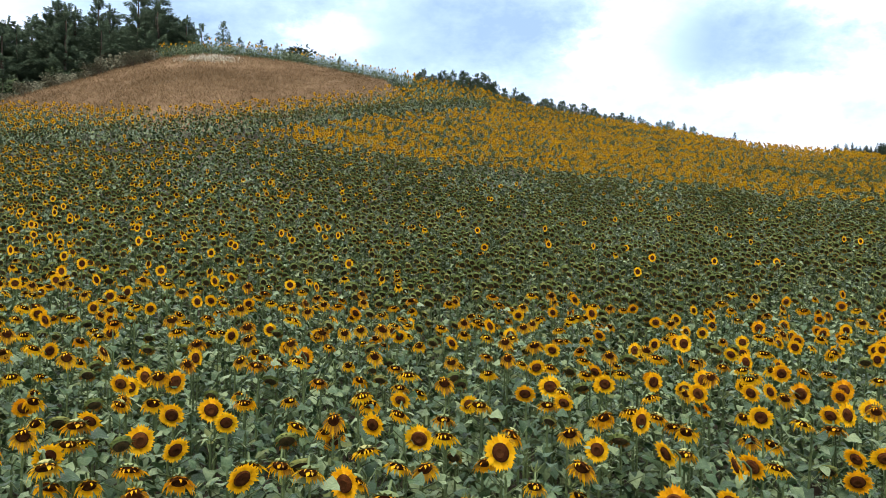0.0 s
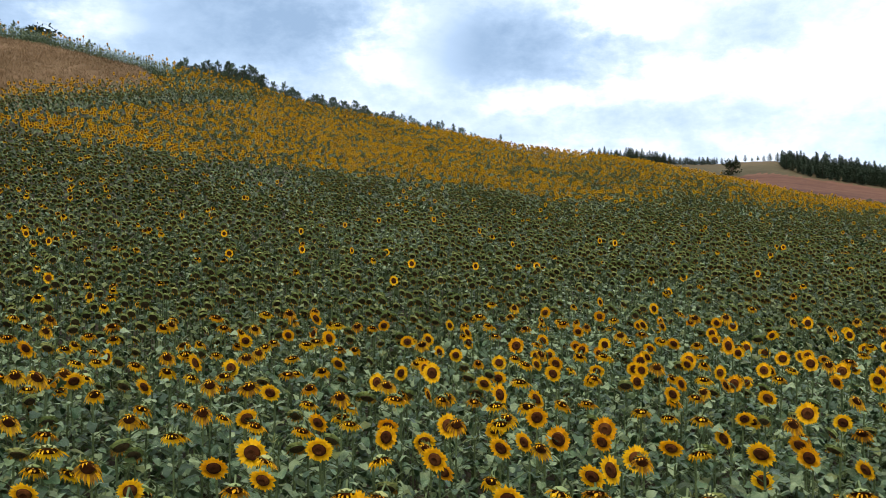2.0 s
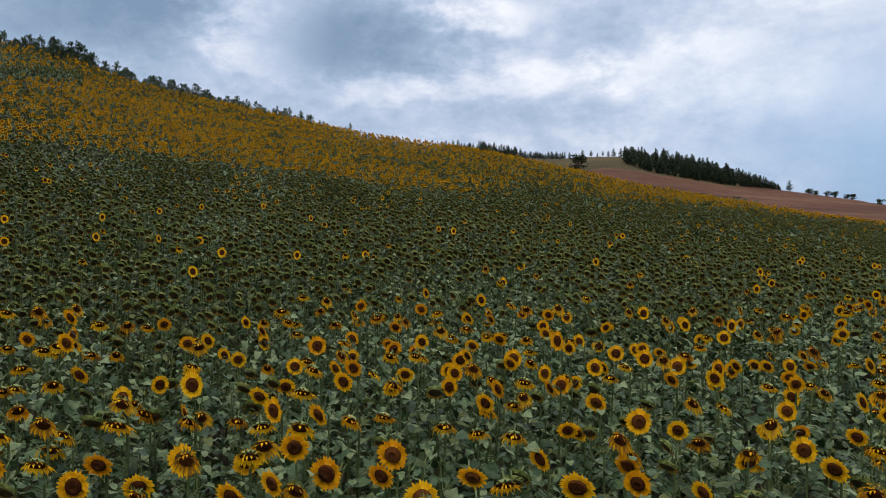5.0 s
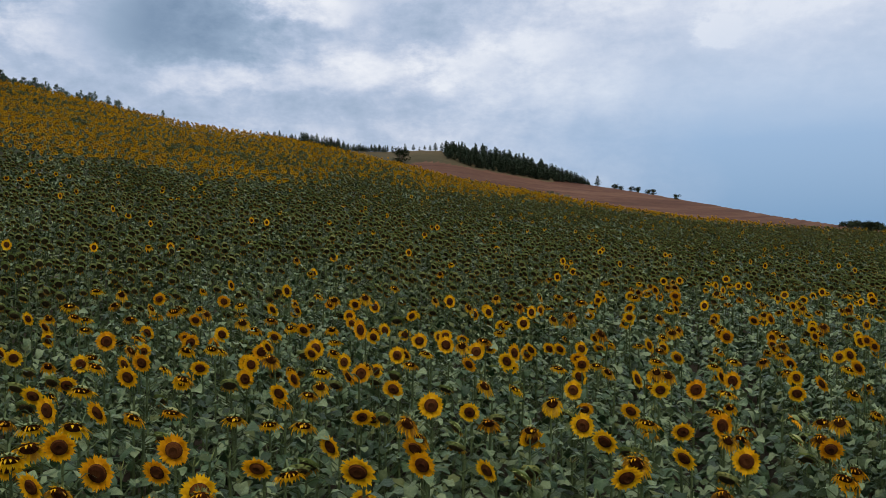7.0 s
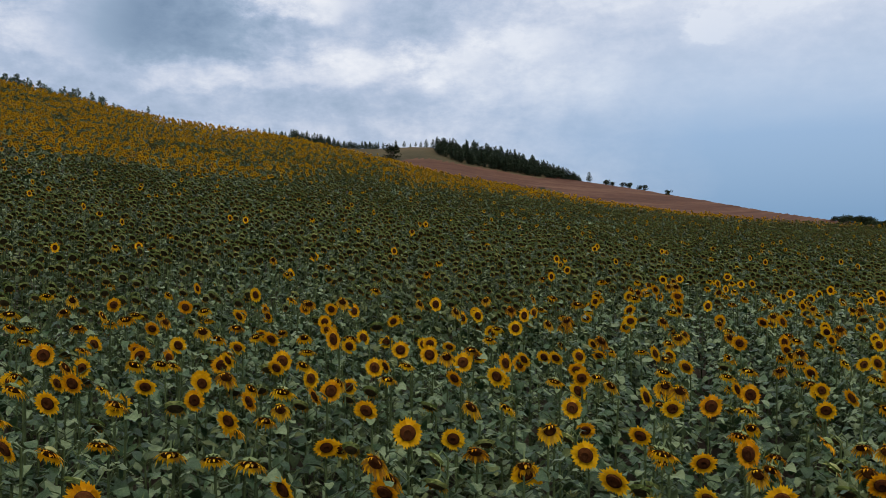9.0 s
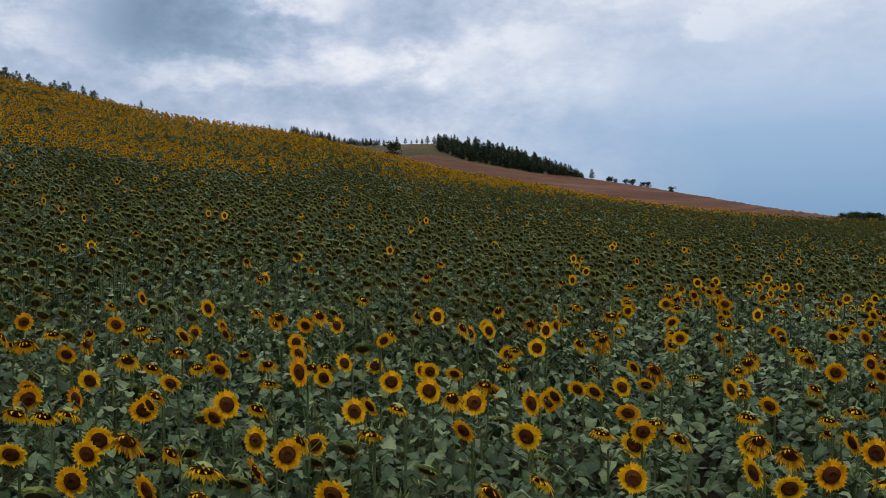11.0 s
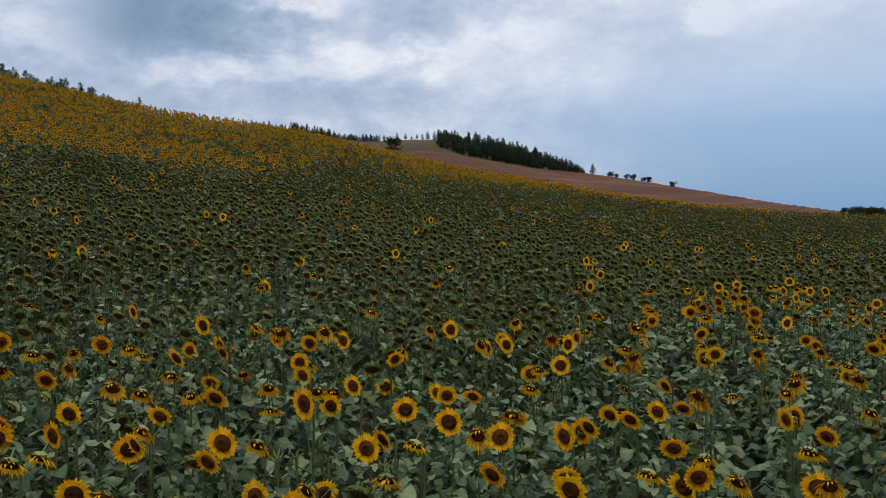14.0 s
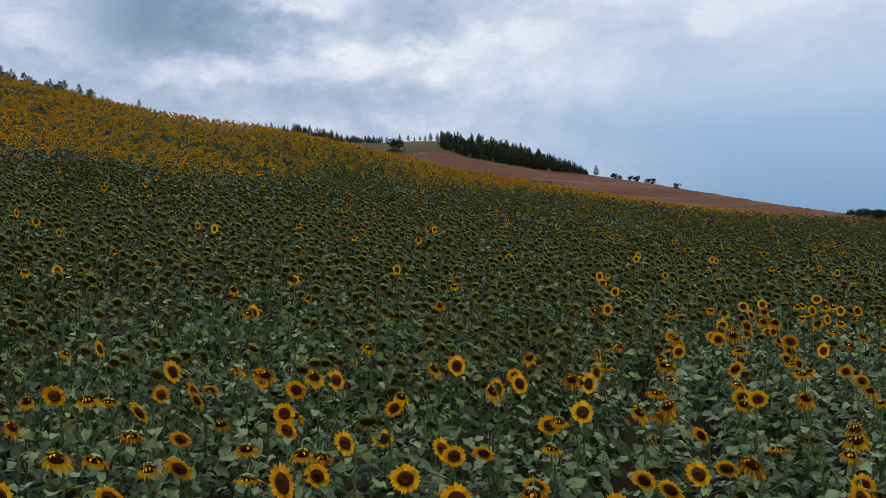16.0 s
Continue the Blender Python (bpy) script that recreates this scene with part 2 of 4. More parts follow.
def canopy(x, y):
    """Height of the flower heads' sheet over (x, y); the soil lies PLANT below it."""
    x, y = np.asarray(x, float), np.asarray(y, float)
    r = np.hypot(x, y)
    az = np.degrees(np.arctan2(x, y))
    el, rs, bow, rel, rr = [np.interp(az, GRID, t) for t in (T_EL, T_R, T_BOW, T_REL, T_RR)]
    near = 1.268 - 0.0434 * np.clip(x, -60, 90) + 0.0574 * np.clip(y, -12, 110)
    top = EYE_Z + rs * np.tan(np.radians(el))
    edge = 1.268 - 0.0434 * np.clip(x * rs / np.maximum(r, 0.1), -60, 90) + 0.0574 * np.clip(y * rs / np.maximum(r, 0.1), -12, 110)
    u = np.clip((r - 12) / (rs - 12), 0, None)
    slope = np.minimum(u, 1) ** bow
    # past the crest the land rounds off into a dip and climbs to the ridge behind
    w = np.clip((r - rs) / (rr - rs), 0, 1)
    ridge = EYE_Z + PLANT + rr * np.tan(np.radians(rel))
    past = top + (ridge - top) * w ** 1.25 - np.abs(top) * 0.22 * np.sin(math.pi * w) - 2.0 * np.sin(math.pi * w)
    far = ridge - np.clip(r - rr, 0, None) * 0.09
    return np.where(r < rs, near + (top - edge) * slope, np.where(r < rr, past, np.maximum(far, -80)))

# ---- making meshes ----


def mesh_of(name, verts, tris, mats, slots, smooth=True):
    """A mesh from arrays of corners, triangles and slot numbers."""
    verts, tris = np.asarray(verts, np.float32), np.asarray(tris, np.int32)
    me = bpy.data.meshes.new(name)
    me.vertices.add(len(verts))
    me.vertices.foreach_set("co", verts.ravel())
    me.loops.add(tris.size)
    me.loops.foreach_set("vertex_index", tris.ravel())
    me.polygons.add(len(tris))
    me.polygons.foreach_set("loop_start", np.arange(0, tris.size, 3, dtype=np.int32))
    me.polygons.foreach_set("material_index", np.asarray(slots, np.int32))
    me.polygons.foreach_set("use_smooth", np.full(len(tris), smooth))
    for m in mats:
        me.materials.append(m)
    me.update(calc_edges=True)
    return me


class Shape:
    """Corners, triangles and slots, gathered bit by bit."""

    def __init__(self):
        self.v, self.f, self.s = [], [], []

    def add(self, verts, tris, slot=0):
        n = len(self.v)
        self.v += [tuple(p) for p in verts]
        self.f += [(a + n, b + n, c + n) for a, b, c in tris]
        self.s += [slot] * len(tris)

    def join(self, other, slots=None):
        n = len(self.v)
        self.v += other.v
        self.f += [(a + n, b + n, c + n) for a, b, c in other.f]
        self.s += [slots[k] if slots else k for k in other.s]

    def tube(self, path, radii, sides, slot=0):
        rings = []
        for k, (p, r) in enumerate(zip(path, radii)):
            d = (Vector(path[min(k + 1, len(path) - 1)]) - Vector(path[max(k - 1, 0)])).normalized()
            a = d.orthogonal().normalized()
            if k and a.dot(last) < 0.2:
                a = (last - d * last.dot(d)).normalized()
            last = a
            b = d.cross(a)
            rings += [Vector(p) + (a * math.cos(6.2832 * i / sides) + b * math.sin(6.2832 * i / sides)) * r for i in range(sides)]
        tris = []
        for k in range(len(path) - 1):
            for i in range(sides):
                a, b = k * sides + i, k * sides + (i + 1) % sides
                tris += [(a, b, a + sides), (b, b + sides, a + sides)]
        self.add(rings, tris, slot)

    def mesh(self, name, mats, smooth=True):
        return mesh_of(name, self.v, self.f, mats, self.s, smooth)


def part(name, shape, mats, parent, label=""):
    ob = new(name, shape if isinstance(shape, bpy.types.Mesh) else shape.mesh(name, mats))
    ob.parent = parent
    return tagged(ob, label=label)


def scatter(shapes, which, places, turns, sizes, heights):
    """Joins many copies of the shapes: arrays of corners, triangles, slots."""
    V, F, S, base = [], [], [], 0
    for k, sh in enumerate(shapes):
        pick = np.nonzero(which == k)[0]
        if not len(pick):
            continue
        v, f, s = np.array(sh.v, np.float32), np.array(sh.f, np.int64), np.array(sh.s, np.int32)
        c, sn = np.cos(turns[pick])[:, None], np.sin(turns[pick])[:, None]
        z = sizes[pick][:, None]
        x = (v[None, :, 0] * c - v[None, :, 1] * sn) * z + places[pick, 0:1]
        y = (v[None, :, 0] * sn + v[None, :, 1] * c) * z + places[pick, 1:2]
        h = v[None, :, 2] * heights[pick][:, None] + places[pick, 2:3]
        V.append(np.stack([x, y, h], -1).reshape(-1, 3))
        F.append((f[None] + (base + np.arange(len(pick)) * len(v))[:, None, None]).reshape(-1, 3))
        S.append(np.tile(s, len(pick)))
        base += len(pick) * len(v)
    return np.concatenate(V), np.concatenate(F), np.concatenate(S)


def bank(x, y):
    """The dry hilltop stands a little over the field's soil."""
    az, r = np.degrees(np.arctan2(x, y)), np.hypot(x, y)
    up = np.clip((r - np.interp(az, *DRY_LO) - 0.5) / 7, 0, 1) * np.clip((np.interp(az, GRID, T_R) - 1.5 - r) / 2.5, 0, 1)
    return 1.1 * up * np.clip((-2.5 - az) / 1.5, 0, 1) * np.clip((az + 60) / 15, 0, 1)


def soil(x, y):
    return float(canopy(x, y) + bank(x, y)) - PLANT


def at_bearing(az, r):
    return r * math.sin(radians(az)), r * math.cos(radians(az))


# ---- the ground ----
NEAR_B = ([-180, -40, -27.6, -21.3, -14.4, -7, 0.5, 8, 15.3, 21, 27, 31.6, 37.2, 41, 44.6, 47.8, 52, 56.5, 59.5, 65, 90, 180], [20, 19, 17.8, 16.7, 15.5, 15.1, 15, 15.4, 15.9, 16.6, 17.5, 18.2, 19, 20, 22.4, 25, 27.3, 27.2, 26.2, 25, 20, 20])
GOLD_B = ([-180, -40, -14, -12, -8.6, -7, -3.3, 0.5, 4.3, 8, 15, 21, 27, 28, 30.5, 34, 37.4, 41, 44.4, 49, 70, 180], [60, 58, 52, 46, 44.4, 42.5, 43.5, 43.5, 44.4, 47.5, 47.6, 47.2, 46.5, 48, 57, 57.4, 62, 68, 73, 80, 82, 82])
GAP_B = ([-180, -40, -27.7, -24.6, -21.4, -18, -14.5, -10.8, -7.1, -3.3, 0.5, 4], [60, 56, 52.7, 49.7, 46.9, 44.8, 46.5, 49.8, 54.8, 62.6, 71.4, 77])
DRY_LO = ([-180, -40, -27.7, -24.6, -21.4, -18, -14.5, -10.8, -7.1, -3.4, -2.5], [100, 98, 74.6, 66.1, 58.7, 53.8, 54.8, 58.9, 65.3, 75.3, 78])


def bearing(x, y):
    return np.degrees(np.arctan2(x, y)), np.hypot(x, y)


def dry_patch(x, y):
    """True on the uncropped, dry top of the hill."""
    az, r = bearing(x, y)
    crest = np.interp(az, GRID, T_R)
    strip = np.interp(az, [-30, -20, -18.6, -3], [-30.0, -20.0, 2.5, 3.5])
    return (az < -2.5) & (az > -75) & (r > np.interp(az, *DRY_LO)) & (r < crest - strip)


def build_ground():
    az = np.concatenate([np.arange(-180, -42, 3.0), np.arange(-42, 84, 0.4), np.arange(84, 180, 3.0)])
    rad = np.concatenate([[0.0], np.arange(2, 30, 1.0), np.arange(30, 140, 1.6), np.geomspace(140, 420, 60), np.geomspace(450, 4500, 16)])
    A, R = np.meshgrid(az, rad, indexing="ij")
    X, Y = R * np.sin(np.radians(A)), R * np.cos(np.radians(A))
    Z = canopy(X, Y) + bank(X, Y) - PLANT
    rough = np.array([noise.noise((x * 0.35, y * 0.35, 0)) for x, y in zip(X.ravel(), Y.ravel())]).reshape(X.shape)
    Z = Z + rough * np.where(R < 140, 0.06, 0.25)
    n, m = A.shape
    idx = np.arange(n * m).reshape(n, m)
    a, b = idx, np.roll(idx, -1, axis=0)
    q = np.stack([a[:, :-1], a[:, 1:], b[:, 1:], b[:, :-1]], -1).reshape(-1, 4)
    tris = np.concatenate([q[:, [0, 2, 1]], q[:, [0, 3, 2]]])
    V = np.stack([X, Y, Z], -1).reshape(-1, 3)
    mid = V[tris].mean(1)
    maz, mr = bearing(mid[:, 0], mid[:, 1])
    crest, ridge = np.interp(maz, GRID, T_R), np.interp(maz, GRID, T_RR)
    slot = np.zeros(len(tris), int)
    slot[dry_patch(mid[:, 0], mid[:, 1])] = 1
    slot[mr > crest + 10] = 3
    edge = np.interp(maz, [30, 33.5, 35, 37.4, 40, 43.4, 45.6, 60], [0.80, 0.84, 0.875, 0.87, 0.9, 0.94, 1.3, 1.3])
    slot[(mr > crest + 10) & (mr < ridge * edge) & (maz > 30) & (maz < 75)] = 2
    me = mesh_of("ground", V, tris, [SOIL, DRYLAND, PLOUGH, MEADOW], slot)
    tagged(new("ground", me), "rolling farmland with dark soil, dry grass and ploughed earth", "ground", kind="structure")


build_ground()

# ---- sunflowers ----
GREEN, STALK, GOLD, SEED, IRIS, RIM, FADED, PALE, HUSK, OLD_FAR = range(10)
FLOWER_MATS = [LEAF, STEM, PETAL, DISC, EYE, BRACT, DRYPETAL, PALEBRACT, DARKDISC, OLD_FAR_LEAF]


def leaf_shape(rng, length, width, lod):
    """A heart-shaped blade that starts at the origin and points along +x, hanging towards its tip."""
    sh = Shape()
    hang, fold = rng.uniform(0.25, 1.25) if lod == 0 else rng.uniform(0.05, 0.75), rng.uniform(-0.1, 0.35)
    if lod == 2:
        e = width * 0.5
        sh.add([(0, 0, 0), (length * 0.4, e, -0.1 * e), (length * 0.4, -e, -0.1 * e), (length, 0, -length * (0.35 + 0.6 * hang))], [(0, 2, 1), (1, 2, 3)], GREEN)
        return sh
    stations = [(0.1, 0.72), (0.33, 1.0), (0.62, 0.84), (0.86, 0.45)] if lod == 0 else [(0.35, 1.0)]
    pts, x, z, pitch, last = [(0, 0, 0)], 0.0, 0.0, 0.12, 0.0
    for s, wd in stations + [(1.0, 0)]:
        step = (s - last) * length
        pitch -= hang * (s - last) * 1.2
        x, z, last = x + step * math.cos(pitch), z + step * math.sin(pitch), s
        if wd:
            e = width * wd * 0.5
            wob = rng.uniform(-0.5, 0.5) * e
            e *= rng.uniform(0.88, 1.12)
            back = -0.16 * length if s < 0.2 and lod == 0 else 0
            pts += [(x + back, e, z + fold * e + wob), (x, 0, z), (x + back, -e, z + fold * e - wob)]
        else:
            pts.append((x, 0, z))
    k = len(stations)
    tris = [(0, 2, 1), (0, 3, 2)]
    for i in range(k - 1):
        a, b = 1 + 3 * i, 4 + 3 * i
        tris += [(a, a + 1, b), (a + 1, b + 1, b), (a + 1, a + 2, b + 1), (a + 2, b + 2, b + 1)]
    a = 1 + 3 * (k - 1)
    tris += [(a, a + 1, len(pts) - 1), (a + 1, a + 2, len(pts) - 1)]
    sh.add(pts, tris, GREEN)
    return sh


def moved(sh, m):
    out = Shape()
    out.v = [tuple(m @ Vector(p)) for p in sh.v]
    out.f, out.s = list(sh.f), list(sh.s)
    return out


def head_shapes(rng, kind, lod, droop):
    """The seed head and its petals; the head looks along +z and its upper side is +y."""
    disc = rng.uniform(0.05, 0.062) if kind == "bloom" else rng.uniform(0.053, 0.066)
    if kind == "withered":
        disc = rng.uniform(0.06, 0.078)
    head, petals = Shape(), Shape()
    n = (12, 8, 6)[lod]
    ring = [(math.cos(6.2832 * i / n), math.sin(6.2832 * i / n)) for i in range(n)]
    steps = ((0.45, 0.014), (0.85, 0.008), (1.0, -0.006)) if lod == 0 else ((1.0, 0.0),)
    pts = [(0, 0, 0.008 if kind != "bloom" else 0.002)]
    for q, h in steps:
        pts += [(c * disc * q, s * disc * q, h) for c, s in ring]
    tris, slots = [(0, 1 + i, 1 + (i + 1) % n) for i in range(n)], []
    dark = HUSK if kind == "withered" else SEED
    head.add(pts[:1 + n], tris, IRIS if lod == 0 and kind == "bloom" else dark)
    for k in range(len(steps) - 1):
        a = k * n
        band = pts[1 + a:1 + a + 2 * n]
        head.add(band, [t for i in range(n) for t in ((i, n + i, n + (i + 1) % n), (i, n + (i + 1) % n, (i + 1) % n))], dark)
    # green back and its pointed bracts
    back = [(c * disc * 1.06, s * disc * 1.06, -0.008) for c, s in ring]
    if lod < 2:
        back2 = [(c * disc * 0.7, s * disc * 0.7, -0.035) for c, s in ring]
        head.add(back + back2 + [(0, 0, -0.05)], [t for i in range(n) for t in ((i, n + i, (i + 1) % n), ((i + 1) % n, n + i, n + (i + 1) % n), (n + i, 2 * n, n + (i + 1) % n))], RIM)
    else:
        head.add(back + [(0, 0, -0.05)], [(i, n, (i + 1) % n) for i in range(n)], RIM)
    count = (18, 10, 6)[lod]
    for i in range(count):
        a = 6.2832 * (i + rng.uniform(-0.3, 0.3)) / count
        da = (0.2, 0.28, 0.4)[lod]
        out = disc * rng.uniform(1.25, 1.55)
        if kind != "bloom":
            out *= 1.0 + 0.25 * max(0.0, math.sin(a)) + (0.2 if kind == "withered" else 0)
        z = rng.uniform(-0.01, 0.03) if kind == "withered" else rng.uniform(-0.03, 0.0)
        head.add([(disc * math.cos(a - da), disc * math.sin(a - da), -0.012), (disc * math.cos(a + da), disc * math.sin(a + da), -0.012), (out * math.cos(a), out * math.sin(a), z)], [(0, 1, 2)], PALE if kind == "withered" else RIM)
    if kind == "withered":
        # the pale shoulder that shows over the top of a bowed head
        m = (12, 7, 4)[lod]
        arc = [math.pi * (-0.08 + 1.16 * i / m) for i in range(m + 1)]
        wide = [rng.uniform(1.2, 1.42) for _ in arc]
        band = [(disc * 1.02 * math.cos(a), disc * 1.02 * math.sin(a), 0.003) for a in arc] + [(disc * w * math.cos(a), disc * w * math.sin(a), -0.022) for a, w in zip(arc, wide)]
        head.add(band, [t for i in range(m) for t in ((i, m + 1 + i, m + 2 + i), (i, m + 2 + i, i + 1))], PALE)
    hub, faded = -1, kind == "droop" and rng.random() < 0.6
    # petals: two rounds, the upper ones of hanging heads folded over the disc
    count = {"bloom": (38, 17, 8), "droop": (36, 17, 8), "withered": (26, 9, 3)}[kind][lod]
    for i in range(count):
        a = 6.2832 * (i + rng.uniform(-0.25, 0.25)) / count
        if kind == "withered" and (rng.random() < 0.2 or math.sin(a) > 0.1):
            continue
        length = rng.uniform(0.044, 0.062) if kind != "withered" else rng.uniform(0.03, 0.055)
        wide = (0.0125, 0.019, 0.037)[lod] * (1.0 if kind != "withered" else 0.7)
        up = math.sin(a)
        if kind == "droop" and up > 0.25:
            wide *= 0.8
            length *= 0.62
            if rng.random() < 0.2:
                continue
        if kind == "droop":
            length *= rng.uniform(0.7, 1.25) * (1.4 if up < 0.1 else 1.0)
            wide *= rng.uniform(0.6, 1.0)
        bend = rng.uniform(-0.1, 0.45)
        if kind != "bloom":
            bend = rng.uniform(0.0, 0.5) + max(0.0, up) * rng.uniform(0.9, 2.3)
        rx, ry, tx, ty = math.cos(a), math.sin(a), -math.sin(a), math.cos(a)
        z0 = -0.008 + (i % 2) * 0.005

        def spot(along, bent, side):
            o = disc * 0.96 + along * math.cos(bent)
            return (rx * o + tx * side, ry * o + ty * side, z0 + along * math.sin(bent))

        if kind != "bloom":
            # petals of bowed heads hang straight down, the upper ones in front of the disc
            over = up > 0.25 and rng.random() < 0.38  # folded over the disc
            pull = rng.uniform(0.25, 1.1) * (1.7 if over else 0.3 if up > 0.25 else 1.0)
            down = Vector((0, -math.cos(droop), math.sin(droop)))
            way = (Vector((rx, ry, 0.25)) + down * pull * 0.6).normalized()
            way2 = (Vector((rx, ry, 0.1)) * 0.5 + down * pull * 1.3).normalized()

            def spot(along, bent, side, way=way, way2=way2):
                p = Vector((rx * disc * 0.98, ry * disc * 0.98, z0 + (0.016 if over else 0)))
                p += way * min(along, length * 0.5) + way2 * max(0.0, along - length * 0.5)
                return (p.x + tx * side, p.y + ty * side, p.z)

        twist = rng.uniform(-0.3, 0.3) * wide
        tone = FADED if kind == "withered" or (faded and rng.random() < 0.5) else GOLD
        if lod < 2:
            m = spot(length * 0.47, bend * 0.7, 0)
            petals.add([spot(0, 0, wide * 0.7), spot(0, 0, -wide * 0.7), (m[0] + tx * wide, m[1] + ty * wide, m[2] + twist), (m[0] - tx * wide, m[1] - ty * wide, m[2] - twist), spot(length, bend, 0)],
                       [(0, 1, 3), (0, 3, 2), (2, 3, 4)], tone)
            if lod == 0:  # all petals grow from one hub behind the disc
                if hub < 0:
                    hub = len(petals.v)
                    petals.v.append((0, 0, -0.02))
                petals.f.append((hub, len(petals.v) - 5 - (hub == len(petals.v) - 1), len(petals.v) - 4 - (hub == len(petals.v) - 1)))
                petals.s.append(RIM)
        else:
            petals.add([spot(0, 0, wide), spot(0, 0, -wide), spot(length, bend, 0)], [(0, 1, 2)], tone)
    return head, petals


def sunflower_pieces(seed, kind, lod):
    """Stem, seed head, petals and leaves of one plant, its face towards -y."""
    rng = random.Random(seed)
    tall = 1.5 + rng.uniform(-0.1, 0.14) - (0.17 if kind == "withered" else 0) if kind != "leafy" else 1.24 + rng.uniform(-0.15, 0.15)
    stem, lean = Shape(), rng.uniform(-0.05, 0.05)
    droop = {"bloom": rng.uniform(0.05, 0.5), "droop": rng.uniform(0.45, 1.1), "withered": rng.uniform(0.72, 1.1), "leafy": 0}[kind]
    sides = (6, 4, 3)[lod]
    if kind == "leafy":
        path = [(0, 0, -0.1), (lean, 0, tall * 0.5), (lean, 0, tall)]
    else:
        arch = 0.05 + 0.06 * droop
        path = [(0, 0, -0.1), (lean * 0.5, 0.02, tall * 0.5), (lean, 0.05, tall * 0.88), (lean, 0.03 + arch * 0.3, tall * 0.98), (lean, 0.0, tall + 0.035 * droop), (lean, -0.045, tall + 0.02 - 0.03 * droop)]
        path = path if lod == 0 else [path[0], path[3], path[5]]
    stem.tube(path, [0.014, 0.012, 0.01, 0.008, 0.008, 0.009][:len(path)], sides, STALK)
    if lod == 2:
        stem = Shape()
    leaves = []
    count = (20, 14, 7)[lod]
    for i in range(count):
        low = 0.1 if kind == "leafy" and lod else (0.3, 0.36, 0.4)[lod]
        f = low + ((0.965, 0.96, 0.95)[lod] - low) * i / (count - 1)
        a = 2.4 * i + rng.uniform(-0.4, 0.4)
        size = rng.uniform(0.08, 0.155) * (1.7 - 0.88 * f) * (1.15 - 0.22 * max(0, f - 0.6) / 0.4) * (1, 1.08, 1.2)[lod]
        reach = rng.uniform(0.06, 0.25) * (1.35 - 0.6 * f)
        z = tall * f * (0.955 if lod == 0 else 0.93)
        sh = Shape()
        if lod == 0:
            sh.tube([(0, 0, 0), (reach, 0, reach * 0.55)], [0.005, 0.004], 3, STALK)
        blade = leaf_shape(rng, size, size * (rng.uniform(0.6, 0.85) if lod == 0 else rng.uniform(0.75, 1.0)), lod)
        sh.join(moved(blade, pose(reach, 0, reach * 0.55, rng.uniform(-17, 17) * (0.9, 1.2, 2.2)[lod], rng.uniform(-13, 16), 0)))
        # far plants in bloom also get the ageing ones' darker, duller olive leaf
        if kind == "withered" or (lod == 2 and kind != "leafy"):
            sh.s = [OLD_FAR if s == GREEN else s for s in sh.s]
        leaves.append(moved(sh, pose(lean * f, 0.02, z, 0, 0, math.degrees(a))))
    if kind == "leafy":
        bud = Shape()
        n = (7, 5, 3)[lod]
        for i in range(n):
            a = 6.2832 * i / n
            bud.add([(lean + 0.02 * math.cos(a + k), 0.02 * math.sin(a + k), tall) for k in (0, 1)] + [(lean + 0.075 * math.cos(a + 0.5), 0.075 * math.sin(a + 0.5), tall + rng.uniform(0.03, 0.08))], [(0, 1, 2)], RIM)
            if i:
                bud.f.append((0, len(bud.v) - 3, len(bud.v) - 2))
                bud.s.append(RIM)
        return stem, bud, None, leaves
    head, petals = head_shapes(rng, kind, lod, droop)
    # the face turns from +z to -y, and hangs by the droop
    m = Matrix.Translation((lean, -0.06, tall + 0.01 - 0.05 * droop)) @ pose(0, 0, 0, 90 + math.degrees(droop) - 0, 0, 0)
    return stem, moved(head, m), moved(petals, m), leaves


KINDS = ["bloom"] * 4 + ["droop"] * 4 + ["withered"] * 4 + ["leafy"] * 3
KIND_OF = {"bloom": (0, 4), "droop": (4, 8), "withered": (8, 12), "leafy": (12, 15)}


